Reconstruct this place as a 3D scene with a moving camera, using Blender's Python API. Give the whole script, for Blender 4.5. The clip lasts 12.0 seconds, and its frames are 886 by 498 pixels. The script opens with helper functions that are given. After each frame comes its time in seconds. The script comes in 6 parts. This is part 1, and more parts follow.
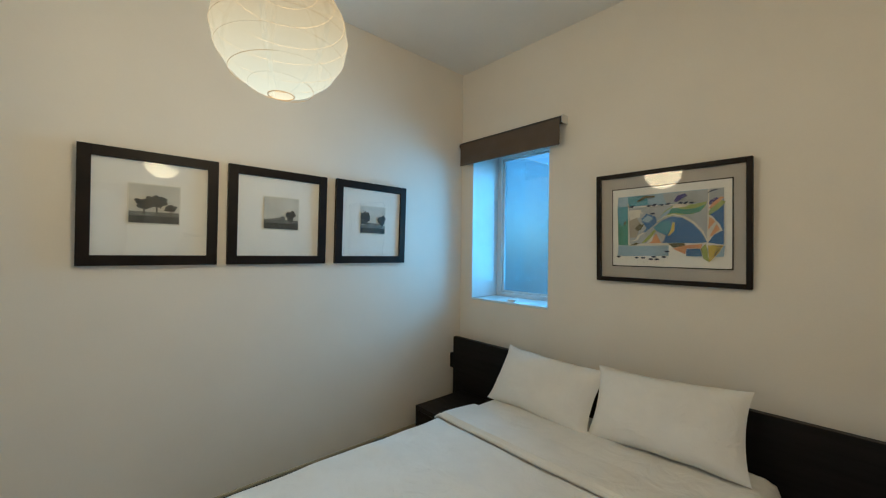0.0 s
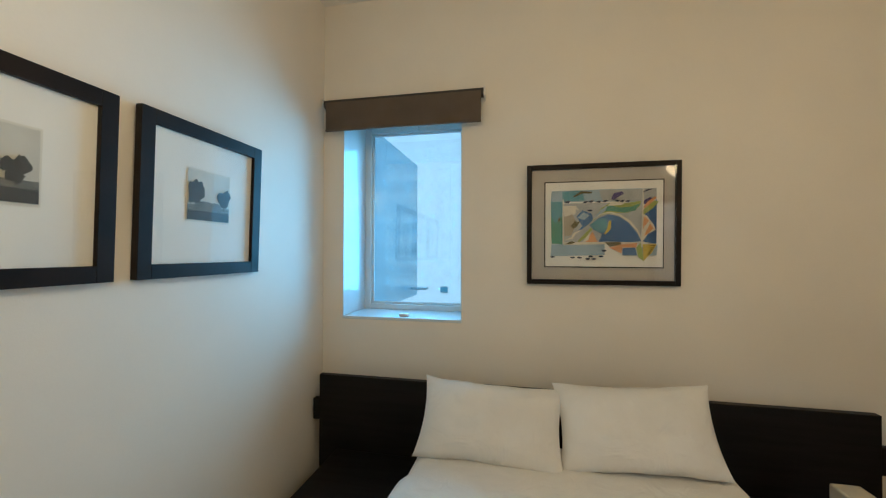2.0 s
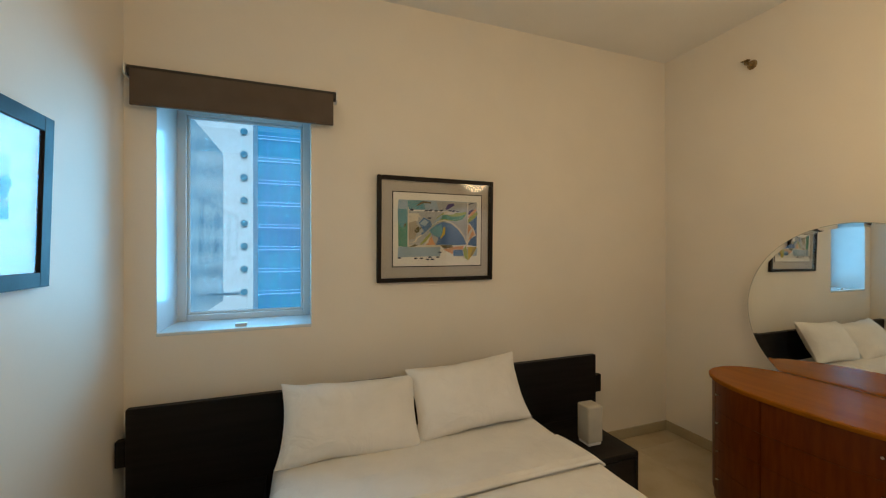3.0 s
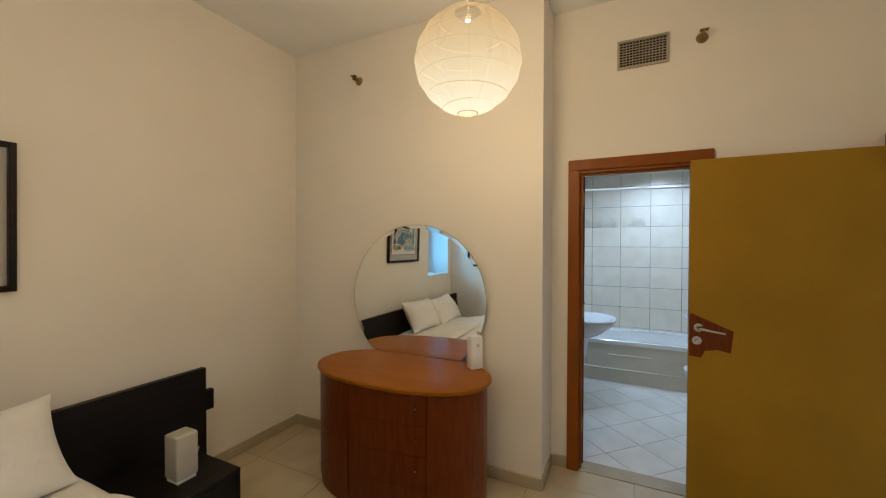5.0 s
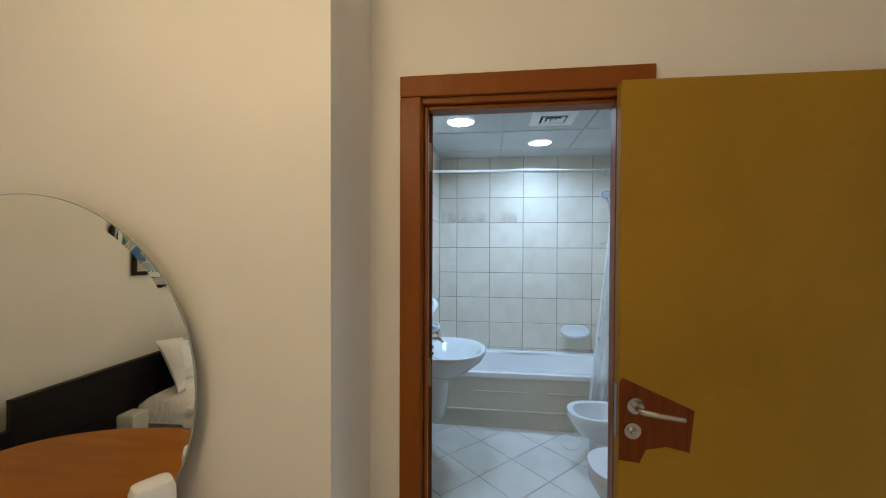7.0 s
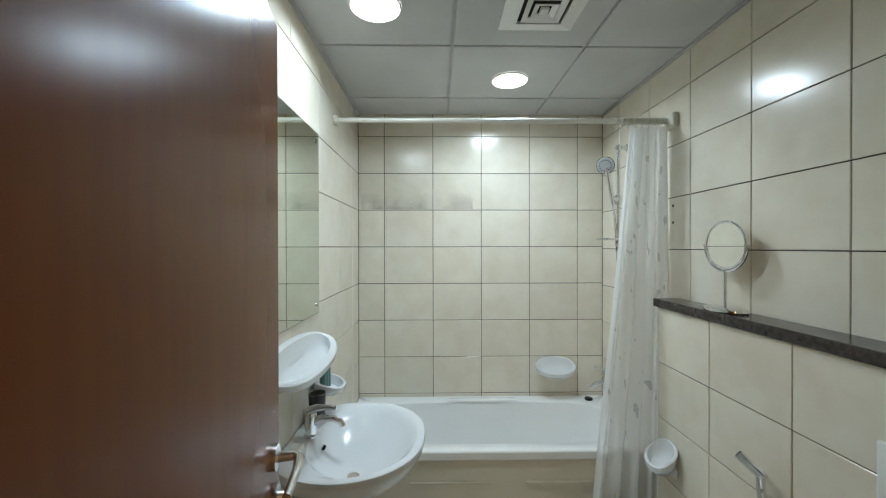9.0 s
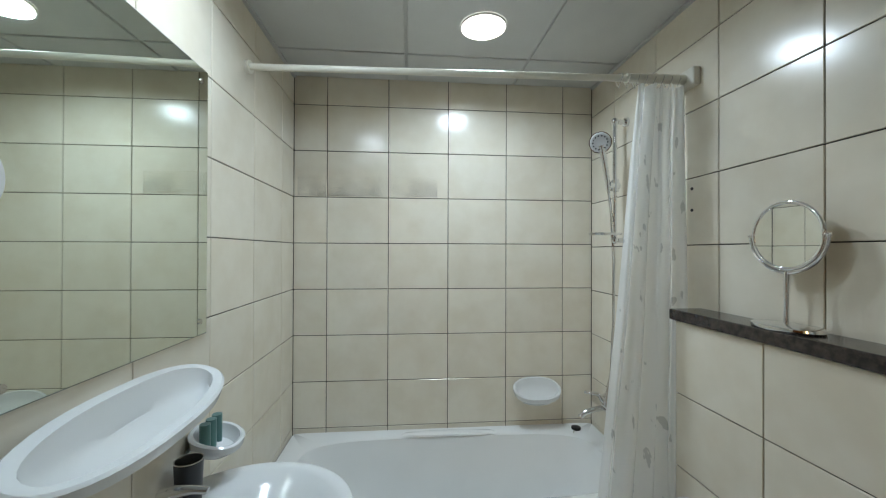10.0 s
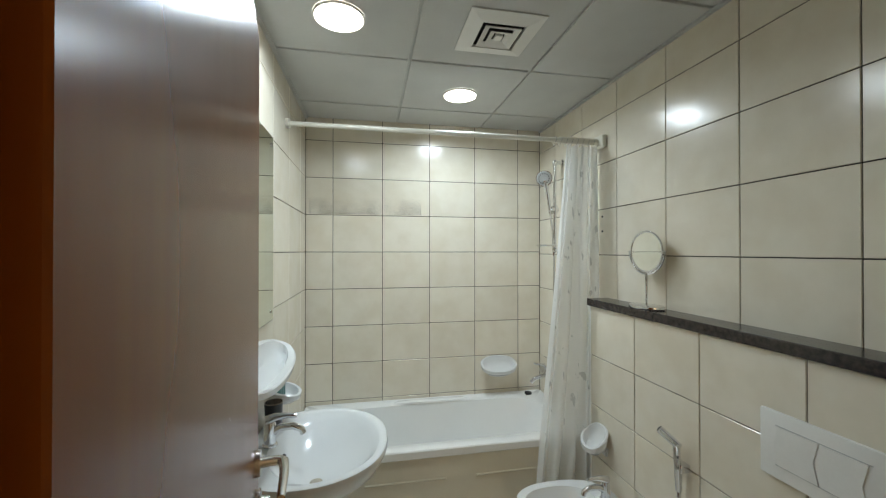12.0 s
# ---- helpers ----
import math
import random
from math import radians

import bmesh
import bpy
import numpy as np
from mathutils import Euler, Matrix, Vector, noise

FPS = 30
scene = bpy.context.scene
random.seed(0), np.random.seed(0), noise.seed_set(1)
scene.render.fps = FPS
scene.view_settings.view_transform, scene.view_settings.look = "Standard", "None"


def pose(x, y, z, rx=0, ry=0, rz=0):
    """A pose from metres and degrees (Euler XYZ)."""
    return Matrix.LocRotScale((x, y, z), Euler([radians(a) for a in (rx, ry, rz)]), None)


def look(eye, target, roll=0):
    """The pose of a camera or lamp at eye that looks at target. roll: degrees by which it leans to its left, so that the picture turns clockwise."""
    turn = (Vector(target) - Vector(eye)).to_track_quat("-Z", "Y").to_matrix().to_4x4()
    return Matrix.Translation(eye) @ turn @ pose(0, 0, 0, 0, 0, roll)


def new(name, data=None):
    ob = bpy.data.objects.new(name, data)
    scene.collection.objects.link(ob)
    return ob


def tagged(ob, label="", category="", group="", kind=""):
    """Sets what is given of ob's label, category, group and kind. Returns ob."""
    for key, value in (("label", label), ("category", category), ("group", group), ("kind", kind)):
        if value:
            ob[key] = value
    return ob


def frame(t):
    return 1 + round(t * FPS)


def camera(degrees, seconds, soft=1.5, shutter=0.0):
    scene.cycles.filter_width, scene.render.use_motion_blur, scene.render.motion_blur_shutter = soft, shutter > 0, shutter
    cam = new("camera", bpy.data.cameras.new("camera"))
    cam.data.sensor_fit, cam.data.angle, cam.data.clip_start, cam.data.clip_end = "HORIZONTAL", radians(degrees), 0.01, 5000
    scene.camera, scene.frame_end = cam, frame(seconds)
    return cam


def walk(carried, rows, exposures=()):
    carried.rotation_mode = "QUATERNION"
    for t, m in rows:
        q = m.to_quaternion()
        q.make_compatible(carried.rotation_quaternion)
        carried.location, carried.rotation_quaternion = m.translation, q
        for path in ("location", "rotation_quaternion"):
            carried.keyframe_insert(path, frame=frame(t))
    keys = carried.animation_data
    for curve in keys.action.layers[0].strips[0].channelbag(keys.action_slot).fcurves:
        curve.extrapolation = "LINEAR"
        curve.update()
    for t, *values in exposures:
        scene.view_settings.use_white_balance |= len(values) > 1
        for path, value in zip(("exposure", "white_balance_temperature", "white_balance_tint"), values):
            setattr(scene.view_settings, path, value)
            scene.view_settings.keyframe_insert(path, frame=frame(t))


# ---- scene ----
cam = camera(98.7, 12.0, soft=1.2)
PATH = [
    (0, (2.31, -2.12, 1.477), (0.829, -0.776, 1.491), 0.8),
    (0.5, (1.995, -2.013, 1.47), (0.592, -0.588, 1.493), 0.7),
    (1, (1.695, -1.908, 1.483), (0.478, -0.321, 1.504), 0.5),
    (1.5, (1.374, -1.924, 1.486), (0.467, -0.141, 1.515), 0.3),
    (2, (1.122, -1.932, 1.48), (0.716, 0.026, 1.501), 0.2),
    (2.5, (0.917, -1.955, 1.494), (1.065, 0.039, 1.501), 0.1),
    (3, (0.734, -2.055, 1.512), (1.416, -0.174, 1.516), -0.1),
    (3.5, (0.605, -2.16, 1.515), (1.747, -0.518, 1.515), -0.2),
    (5.5, (1.581, -2.196, 1.53), (3.469, -1.537, 1.496), 0.1),
    (6, (1.93, -2.193, 1.527), (3.872, -1.715, 1.495), 0.0),
    (6.5, (2.29, -2.184, 1.528), (4.258, -1.832, 1.498), 0.2),
    (7, (2.649, -2.148, 1.524), (4.632, -1.896, 1.496), 0.2),
    (8.8, (3.785, -2.133, 1.489), (5.785, -2.142, 1.48), -0.1),
    (9, (3.906, -2.158, 1.484), (5.906, -2.189, 1.474), -0.1),
    (9.5, (4.191, -2.209, 1.472), (6.188, -2.31, 1.47), 0.0),
    (10, (4.39, -2.247, 1.446), (6.382, -2.422, 1.456), 0.2),
    (10.5, (4.455, -2.25, 1.447), (6.44, -2.491, 1.452), 0.1),
    (11, (4.342, -2.203, 1.46), (6.319, -2.507, 1.468), 0.1),
    (11.5, (4.084, -2.111, 1.486), (6.054, -2.454, 1.492), 0.0),
    (12, (3.842, -2.046, 1.491), (5.806, -2.423, 1.503), 0.0),
]
walk(cam, [(t, look(eye, target, roll)) for t, eye, target, roll in PATH],
     exposures=[(0.0, 0.18, 4850, 3), (1.5, 0.34, 5080, 4), (2.5, 0.31, 5450, 8), (3.7, 0.10, 6050, 10), (5.3, 0.49, 5350, 10), (7.2, 0.46, 5250, 8), (8.8, 0.43, 6600, 6), (10.5, 0.08, 6700, 8), (12.0, 0.40, 7100, 8)])

# plan of the flat, metres
X_W, Y_N, X_E, Y_RET, X_D, Y_S = -0.135, 0.32, 3.59, -1.735, 3.915, -3.375
Z_C = 3.08
B_W, B_E, B_N, B_S, B_C = 4.03, 6.5, -1.624, -3.292, 2.385
LEDGE_Y, LEDGE_X, LEDGE_Z = -3.182, 5.655, 1.244

# ---- world and lights ----
world = bpy.data.worlds.new("world")
scene.world = world
world.use_nodes = True
wn = world.node_tree
sky = wn.nodes.new("ShaderNodeTexSky")
sky.sky_type, sky.sun_disc = "NISHITA", False
sky.sun_elevation, sky.sun_rotation = radians(47), radians(173)
sky.dust_density, sky.ozone_density = 1.5, 1.0
wn.links.new(sky.outputs[0], wn.nodes["Background"].inputs[0])
wn.nodes["Background"].inputs[1].default_value = 0.15


def lamp(name, kind, m, power, colour, **kw):
    data = bpy.data.lights.new(name, kind)
    data.energy, data.color = power, colour
    for k, v in kw.items():
        if k == "size":
            data.size = v
        elif k == "size_y":
            data.size_y = v
        elif k == "shape":
            data.shape = v
        elif k == "angle":
            data.angle = v
        elif k == "radius":
            data.shadow_soft_size = v
        elif k == "spread":
            data.spread = v
    ob = new(name, data)
    ob.matrix_world = m
    return ob


lamp("sun", "SUN", look((0, 0, 10), (-0.3, 2.6, 7.2)), 2.0, (1.0, 0.95, 0.88), angle=radians(0.5))
lamp("window_daylight", "AREA", look((0.385, 0.755, 1.72), (0.385, -0.2, 1.66)), 8.6, (0.30, 0.73, 1.0), shape="RECTANGLE", size=0.56, size_y=1.05, spread=radians(108))
GLOBES = [(0.963, -1.66, 2.212), (2.70, -1.60, 2.270)]
GLOBE_LIGHT = 0.39
for (gx, gy, gz), power in zip(GLOBES, (30, 26)):
    lamp("globe_glow", "POINT", pose(gx, gy, gz), power, (1.0, 0.67, 0.31), radius=0.17)
LED = [(5.95, -2.55), (5.33, -1.93)]
for (lx, ly), power in zip(LED, (8.6, 6.3)):
    lamp("downlight_glow", "AREA", look((lx, ly, B_C - 0.022), (lx, ly, 0)), power, (0.66, 0.82, 1.0), shape="DISK", size=0.18, spread=radians(163))
# unseen fill lamp added under the ceiling to brighten the hall
lamp("hall_fill", "AREA", look((4.2, -5.2, 2.5), (4.2, -5.1, 0)), 26, (1.0, 0.93, 0.84), shape="DISK", size=0.5)


# ---- materials ----
def mat(name, colour, rough=0.6, metal=0.0, vary=0.06, scale=6.0, grain=0.03, grain_scale=120.0, bump=0.15, bump_scale=80.0,
        second=None, coat=0.0, wrinkle=0.0, per_object=0.0, stretch=None, spec=0.5, emit=None, strength=0.0):
    m = bpy.data.materials.new(name)
    m.use_nodes = True
    n, l = m.node_tree.nodes, m.node_tree.links
    b = n["Principled BSDF"]
    b.inputs["Roughness"].default_value, b.inputs["Metallic"].default_value = rough, metal
    b.inputs["Specular IOR Level"].default_value = spec
    b.inputs["Coat Weight"].default_value = coat
    b.inputs["Coat Roughness"].default_value = 0.12
    co = n.new("ShaderNodeTexCoord")
    mp = n.new("ShaderNodeMapping")
    l.new(co.outputs["Object"], mp.inputs[0])
    if stretch:
        mp.inputs["Scale"].default_value = stretch
    if per_object:
        oi, sc = n.new("ShaderNodeObjectInfo"), n.new("ShaderNodeVectorMath")
        sc.operation = "SCALE"
        sc.inputs[0].default_value = (37.0, 53.0, 71.0)
        l.new(oi.outputs["Random"], sc.inputs["Scale"])
        l.new(sc.outputs[0], mp.inputs["Location"])
    big, fine = n.new("ShaderNodeTexNoise"), n.new("ShaderNodeTexNoise")
    for t, s, d in ((big, scale, 5), (fine, grain_scale, 3)):
        t.inputs["Scale"].default_value, t.inputs["Detail"].default_value = s, d
        l.new(mp.outputs[0], t.inputs["Vector"])
    mix = n.new("ShaderNodeMix")
    mix.data_type = "RGBA"
    c = Vector(colour)
    d = Vector(second) if second else c * (1 - vary * 2.2)
    mix.inputs[6].default_value, mix.inputs[7].default_value = (*c, 1), (*d, 1)
    ramp = n.new("ShaderNodeMapRange")
    ramp.inputs[1].default_value, ramp.inputs[2].default_value = 0.38, 0.66
    l.new(big.outputs["Fac"], ramp.inputs[0])
    l.new(ramp.outputs[0], mix.inputs[0])
    hsv = n.new("ShaderNodeHueSaturation")
    val = n.new("ShaderNodeMath")
    val.operation = "MULTIPLY_ADD"
    val.inputs[1].default_value, val.inputs[2].default_value = grain * 2, 1 - grain
    l.new(fine.outputs["Fac"], val.inputs[0])
    last = val
    if per_object:
        info, add = n.new("ShaderNodeObjectInfo"), n.new("ShaderNodeMath")
        add.operation = "MULTIPLY_ADD"
        add.inputs[1].default_value = per_object
        l.new(info.outputs["Random"], add.inputs[0])
        l.new(val.outputs[0], add.inputs[2])
        last = add
    l.new(last.outputs[0], hsv.inputs["Value"])
    l.new(mix.outputs[2], hsv.inputs["Color"])
    l.new(hsv.outputs[0], b.inputs["Base Color"])
    rr = n.new("ShaderNodeMapRange")
    rr.inputs[3].default_value, rr.inputs[4].default_value = max(0.02, rough * 0.85), min(1, rough * 1.15)
    l.new(big.outputs["Fac"], rr.inputs[0])
    l.new(rr.outputs[0], b.inputs["Roughness"])
    if bump:
        bt, bp = n.new("ShaderNodeTexNoise"), n.new("ShaderNodeBump")
        bt.inputs["Scale"].default_value, bt.inputs["Detail"].default_value = bump_scale, 4
        bp.inputs["Strength"].default_value, bp.inputs["Distance"].default_value = bump, 0.004
        l.new(mp.outputs[0], bt.inputs["Vector"])
        l.new(bt.outputs["Fac"], bp.inputs["Height"])
        l.new(bp.outputs[0], b.inputs["Normal"])
        if wrinkle:
            wt, wb = n.new("ShaderNodeTexNoise"), n.new("ShaderNodeBump")
            wt.inputs["Scale"].default_value, wt.inputs["Detail"].default_value, wt.inputs["Distortion"].default_value = 7, 3, 1.2
            wb.inputs["Strength"].default_value, wb.inputs["Distance"].default_value = wrinkle, 0.03
            l.new(mp.outputs[0], wt.inputs["Vector"])
            l.new(wt.outputs["Fac"], wb.inputs["Height"])
            l.new(wb.outputs[0], bp.inputs["Normal"])
    if emit:
        b.inputs["Emission Color"].default_value = (*emit, 1)
        b.inputs["Emission Strength"].default_value = strength
    return m


def glass(name, rough=0.0, colour=(1, 1, 1), base=0.035):
    m = bpy.data.materials.new(name)
    m.use_nodes = True
    n, l = m.node_tree.nodes, m.node_tree.links
    n.clear()
    out, mix, tr, gl, lw, pw, ma = (n.new("ShaderNode" + k) for k in ("OutputMaterial", "MixShader", "BsdfTransparent", "BsdfGlossy", "LayerWeight", "Math", "Math"))
    gl.inputs["Roughness"].default_value = rough
    tr.inputs["Color"].default_value = (*colour, 1)
    lw.inputs["Blend"].default_value = 0.5
    pw.operation, ma.operation = "POWER", "MULTIPLY_ADD"
    pw.inputs[1].default_value = 5.0
    ma.inputs[1].default_value, ma.inputs[2].default_value = 0.8, base
    l.new(lw.outputs["Facing"], pw.inputs[0])
    l.new(pw.outputs[0], ma.inputs[0])
    l.new(ma.outputs[0], mix.inputs[0])
    l.new(tr.outputs[0], mix.inputs[1])
    l.new(gl.outputs[0], mix.inputs[2])
    l.new(mix.outputs[0], out.inputs[0])
    return m


PAINT = mat("wall_paint", (0.85, 0.795, 0.705), 0.55, vary=0.025, scale=1.3, grain=0.015, bump=0.10, bump_scale=220, spec=0.35)
CEIL = mat("ceiling_paint", (0.84, 0.83, 0.80), 0.8, vary=0.03, scale=1.5, bump=0.08, bump_scale=200)
BLACKBROWN = mat("black_brown_wood", (0.010, 0.008, 0.007), 0.48, spec=0.22, vary=0.2, scale=3, stretch=(1, 12, 12), grain=0.2, bump=0.12, bump_scale=60)
FRAME_M = mat("dark_frame", (0.014, 0.009, 0.007), 0.45, spec=0.22, vary=0.2, scale=8, grain=0.15, bump=0.1)
MATBOARD = mat("mat_board", (0.85, 0.83, 0.77), 0.9, vary=0.02, grain=0.02, bump=0.05)
LINEN = mat("white_cotton", (0.82, 0.80, 0.76), 0.85, vary=0.03, scale=5, grain=0.04, grain_scale=400, bump=0.25, bump_scale=260, wrinkle=0.45)
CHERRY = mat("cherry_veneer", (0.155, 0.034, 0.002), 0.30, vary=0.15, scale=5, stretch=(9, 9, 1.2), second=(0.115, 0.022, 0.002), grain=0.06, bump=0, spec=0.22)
# top colour set paler and more orange than the body's
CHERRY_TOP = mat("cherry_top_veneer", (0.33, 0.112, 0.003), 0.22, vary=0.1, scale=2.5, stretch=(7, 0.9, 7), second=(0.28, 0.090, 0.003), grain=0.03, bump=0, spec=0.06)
DOORWOOD = mat("door_frame_wood", (0.25, 0.072, 0.002), 0.38, vary=0.08, scale=4, stretch=(6, 6, 1), second=(0.222, 0.062, 0.002), grain=0.03, bump=0.04, spec=0.2)
BAREWOOD = mat("bare_door_wood", (0.17, 0.038, 0.003), 0.4, vary=0.15, scale=5, stretch=(10, 10, 1), grain=0.08, bump=0, spec=0.2)
BATHDOOR = mat("bath_door_wood", (0.175, 0.052, 0.008), 0.25, vary=0.04, scale=3, stretch=(9, 9, 0.7), second=(0.160, 0.043, 0.009), grain=0.02, bump=0, spec=0.15)
FILM = mat("brown_paper", (0.360, 0.199, 0.005), 0.6, spec=0.2, vary=0.06, scale=2.2, grain=0.06, grain_scale=60, bump=0.2, bump_scale=35)
CHROME = mat("chrome", (0.75, 0.75, 0.76), 0.10, 1.0, vary=0.02, bump=0)
STEEL = mat("brushed_steel", (0.62, 0.60, 0.57), 0.25, 1.0, vary=0.04, bump=0.03)
BRASS = mat("aged_brass", (0.35, 0.26, 0.13), 0.35, 1.0, vary=0.1, bump=0.05)
MIRROR = mat("silvered_mirror", (0.90, 0.92, 0.89), 0.012, 1.0, vary=0.0, grain=0.0, bump=0)
MIRROR_G = mat("green_tinted_mirror", (0.78, 0.84, 0.76), 0.015, 1.0, vary=0.03, scale=2, grain=0.0, bump=0)
MIRROR_EDGE = mat("mirror_edge", (0.42, 0.46, 0.42), 0.15, 0.3, bump=0)
CERAMIC = mat("white_ceramic", (0.71, 0.72, 0.715), 0.15, vary=0.01, grain=0.0, bump=0, coat=0.1)
ACRYLIC = mat("bath_acrylic", (0.80, 0.80, 0.78), 0.14, vary=0.02, scale=3, grain=0.0, bump=0, coat=0.3)
PANEL = mat("bath_panel", (0.68, 0.63, 0.51), 0.25, vary=0.03, scale=3, bump=0.02)
TILE = mat("cream_tile", (0.72, 0.665, 0.555), 0.20, vary=0.05, scale=7, second=(0.675, 0.61, 0.49), grain=0.025, grain_scale=25, bump=0.03, bump_scale=14, per_object=0.06, spec=0.65)
GROUT = mat("dark_grout", (0.016, 0.013, 0.010), 0.9, vary=0.15, scale=12, bump=0.3)
FLOORTILE = mat("beige_floor_tile", (0.54, 0.46, 0.31), 0.22, vary=0.06, scale=5, second=(0.48, 0.40, 0.26), grain=0.05, bump=0.03, per_object=0.05)
BATHFLOOR = mat("pale_floor_tile", (0.76, 0.74, 0.67), 0.2, vary=0.05, scale=5, grain=0.03, bump=0.03, per_object=0.05)
FLOORGROUT = mat("floor_grout", (0.30, 0.26, 0.19), 0.9, vary=0.1, bump=0.2)
SKIRT = mat("skirting_tile", (0.46, 0.39, 0.26), 0.25, vary=0.06, scale=5, bump=0.03)
GRANITE = mat("black_granite", (0.022, 0.017, 0.016), 0.16, vary=0.3, scale=60, second=(0.06, 0.045, 0.04), grain=0.3, grain_scale=200, bump=0.02)
ALU = mat("white_aluminium", (0.72, 0.80, 0.84), 0.18, vary=0.02, bump=0.02)
BLIND = mat("blind_cloth", (0.115, 0.085, 0.062), 0.85, vary=0.05, scale=8, grain=0.08, grain_scale=500, bump=0.2, bump_scale=500)
BLIND_TUBE = mat("blind_cassette", (0.035, 0.028, 0.026), 0.5, bump=0.03)
PLASTIC = mat("white_plastic", (0.78, 0.77, 0.74), 0.35, vary=0.02, bump=0.02)
CREAMPL = mat("cream_plastic", (0.72, 0.69, 0.60), 0.35, vary=0.03, bump=0.02)
BLACKPL = mat("black_plastic", (0.02, 0.02, 0.022), 0.35, bump=0.03)
TEAL = mat("teal_plastic", (0.10, 0.22, 0.21), 0.3, bump=0.02)
TOWEL = mat("white_terry", (0.88, 0.88, 0.86), 0.95, vary=0.03, grain=0.06, grain_scale=300, bump=0.35, bump_scale=260)
FIBRE = mat("ceiling_panel", (0.56, 0.56, 0.545), 0.9, vary=0.04, scale=3, grain=0.03, bump=0.12, bump_scale=160)
TBAR = mat("ceiling_rail", (0.50, 0.50, 0.49), 0.5, bump=0.02)
# near black put in for the shade inside ducts and holes
DARK = mat("unlit_black", (0.01, 0.01, 0.01), 0.9, bump=0)
PANE = glass("window_glass", 0.0, (0.76, 0.93, 1.0), 0.085)
PICGLASS = glass("picture_glass", 0.01)
LEDM = mat("led_diffuser", (0.9, 0.9, 0.9), 0.5, bump=0, emit=(1.0, 0.97, 0.92), strength=5.2)


# ---- mesh helpers ----
def box(bm, x0, x1, y0, y1, z0, z1, bevel=0.0, seg=1):
    r = bmesh.ops.create_cube(bm, size=1.0, matrix=Matrix.Translation(((x0 + x1) / 2, (y0 + y1) / 2, (z0 + z1) / 2)) @ Matrix.Diagonal((abs(x1 - x0), abs(y1 - y0), abs(z1 - z0), 1)))
    if bevel:
        edges = list({e for v in r["verts"] for e in v.link_edges})
        bmesh.ops.bevel(bm, geom=edges, offset=bevel, segments=seg, affect="EDGES", profile=0.6)
    return bm


def boxbm(*a, **k):
    return box(bmesh.new(), *a, **k)


def tube(bm, a, b, r, seg=16, r2=None, caps=True):
    a, b = Vector(a), Vector(b)
    q = (b - a).to_track_quat("Z", "Y").to_matrix().to_4x4()
    bmesh.ops.create_cone(bm, cap_ends=caps, segments=seg, radius1=r, radius2=r if r2 is None else r2, depth=(b - a).length, matrix=Matrix.Translation((a + b) / 2) @ q)
    return bm


def sweep(bm, pts, r, seg=10):
    """A round bar along a list of places."""
    rings = []
    pts = [Vector(p) for p in pts]
    for i, p in enumerate(pts):
        d = (pts[min(i + 1, len(pts) - 1)] - pts[max(i - 1, 0)]).normalized()
        q = d.to_track_quat("Z", "Y")
        rr = r[i] if isinstance(r, (list, tuple)) else r
        rings.append([bm.verts.new(p + q @ Vector((rr * math.cos(2 * math.pi * k / seg), rr * math.sin(2 * math.pi * k / seg), 0))) for k in range(seg)])
    for a, b in zip(rings, rings[1:]):
        for k in range(seg):
            bm.faces.new((a[k], a[(k + 1) % seg], b[(k + 1) % seg], b[k]))
    bm.faces.new(rings[0][::-1])
    bm.faces.new(rings[-1])
    return bm


def rings_mesh(rings, close=True, cap_first=False, cap_last=False):
    """Skins a list of rings of places."""
    bm = bmesh.new()
    vs = [[bm.verts.new(p) for p in r] for r in rings]
    n = len(vs[0])
    for a, b in zip(vs, vs[1:]):
        for k in range(n if close else n - 1):
            bm.faces.new((a[k], a[(k + 1) % n], b[(k + 1) % n], b[k]))
    if cap_first:
        bm.faces.new(vs[0][::-1])
    if cap_last:
        bm.faces.new(vs[-1])
    return bm


def lathe(profile, seg=32):
    """Turns (radius, height) pairs about the z axis."""
    return rings_mesh([[(r * math.cos(2 * math.pi * k / seg), r * math.sin(2 * math.pi * k / seg), z) for k in range(seg)] for r, z in profile])


def oval(cx, cy, rx, ry, z, n=48, p=2.0):
    out = []
    for k in range(n):
        a = 2 * math.pi * k / n
        c, s = math.cos(a), math.sin(a)
        out.append((cx + rx * math.copysign(abs(c) ** (2 / p), c), cy + ry * math.copysign(abs(s) ** (2 / p), s), z))
    return out


def flat(points, z0, z1):
    """A prism over an outline in x, y."""
    return rings_mesh([[(x, y, z0) for x, y in points], [(x, y, z1) for x, y in points]], cap_first=True, cap_last=True)


def obj(name, bm, material, smooth=False):
    bmesh.ops.recalc_face_normals(bm, faces=bm.faces)
    me = bpy.data.meshes.new(name)
    bm.to_mesh(me)
    bm.free()
    me.materials.append(material)
    if smooth:
        me.shade_smooth()
        me.set_sharp_from_angle(angle=radians(38))
    return new(name, me)


def part(name, bm, material, parent, label="", smooth=False):
    ob = obj(name, bm, material, smooth)
    ob.parent = parent
    ob.matrix_parent_inverse = parent.matrix_world.inverted()
    return tagged(ob, label)


def thing(name, label, category, at=(0, 0, 0), group=""):
    ob = new(name)
    ob.empty_display_size = 0.05
    ob.location = at
    bpy.context.view_layer.update()
    return tagged(ob, label, category, group)


def loc(ob):
    ob.matrix_parent_inverse = Matrix.Identity(4)
    return ob


def structure(name, bm, material, label, category="wall", smooth=False):
    return tagged(obj(name, bm, material, smooth), label, category, kind="structure")


def joined(*boxes):
    bm = bmesh.new()
    for b in boxes:
        box(bm, *b)
    return bm


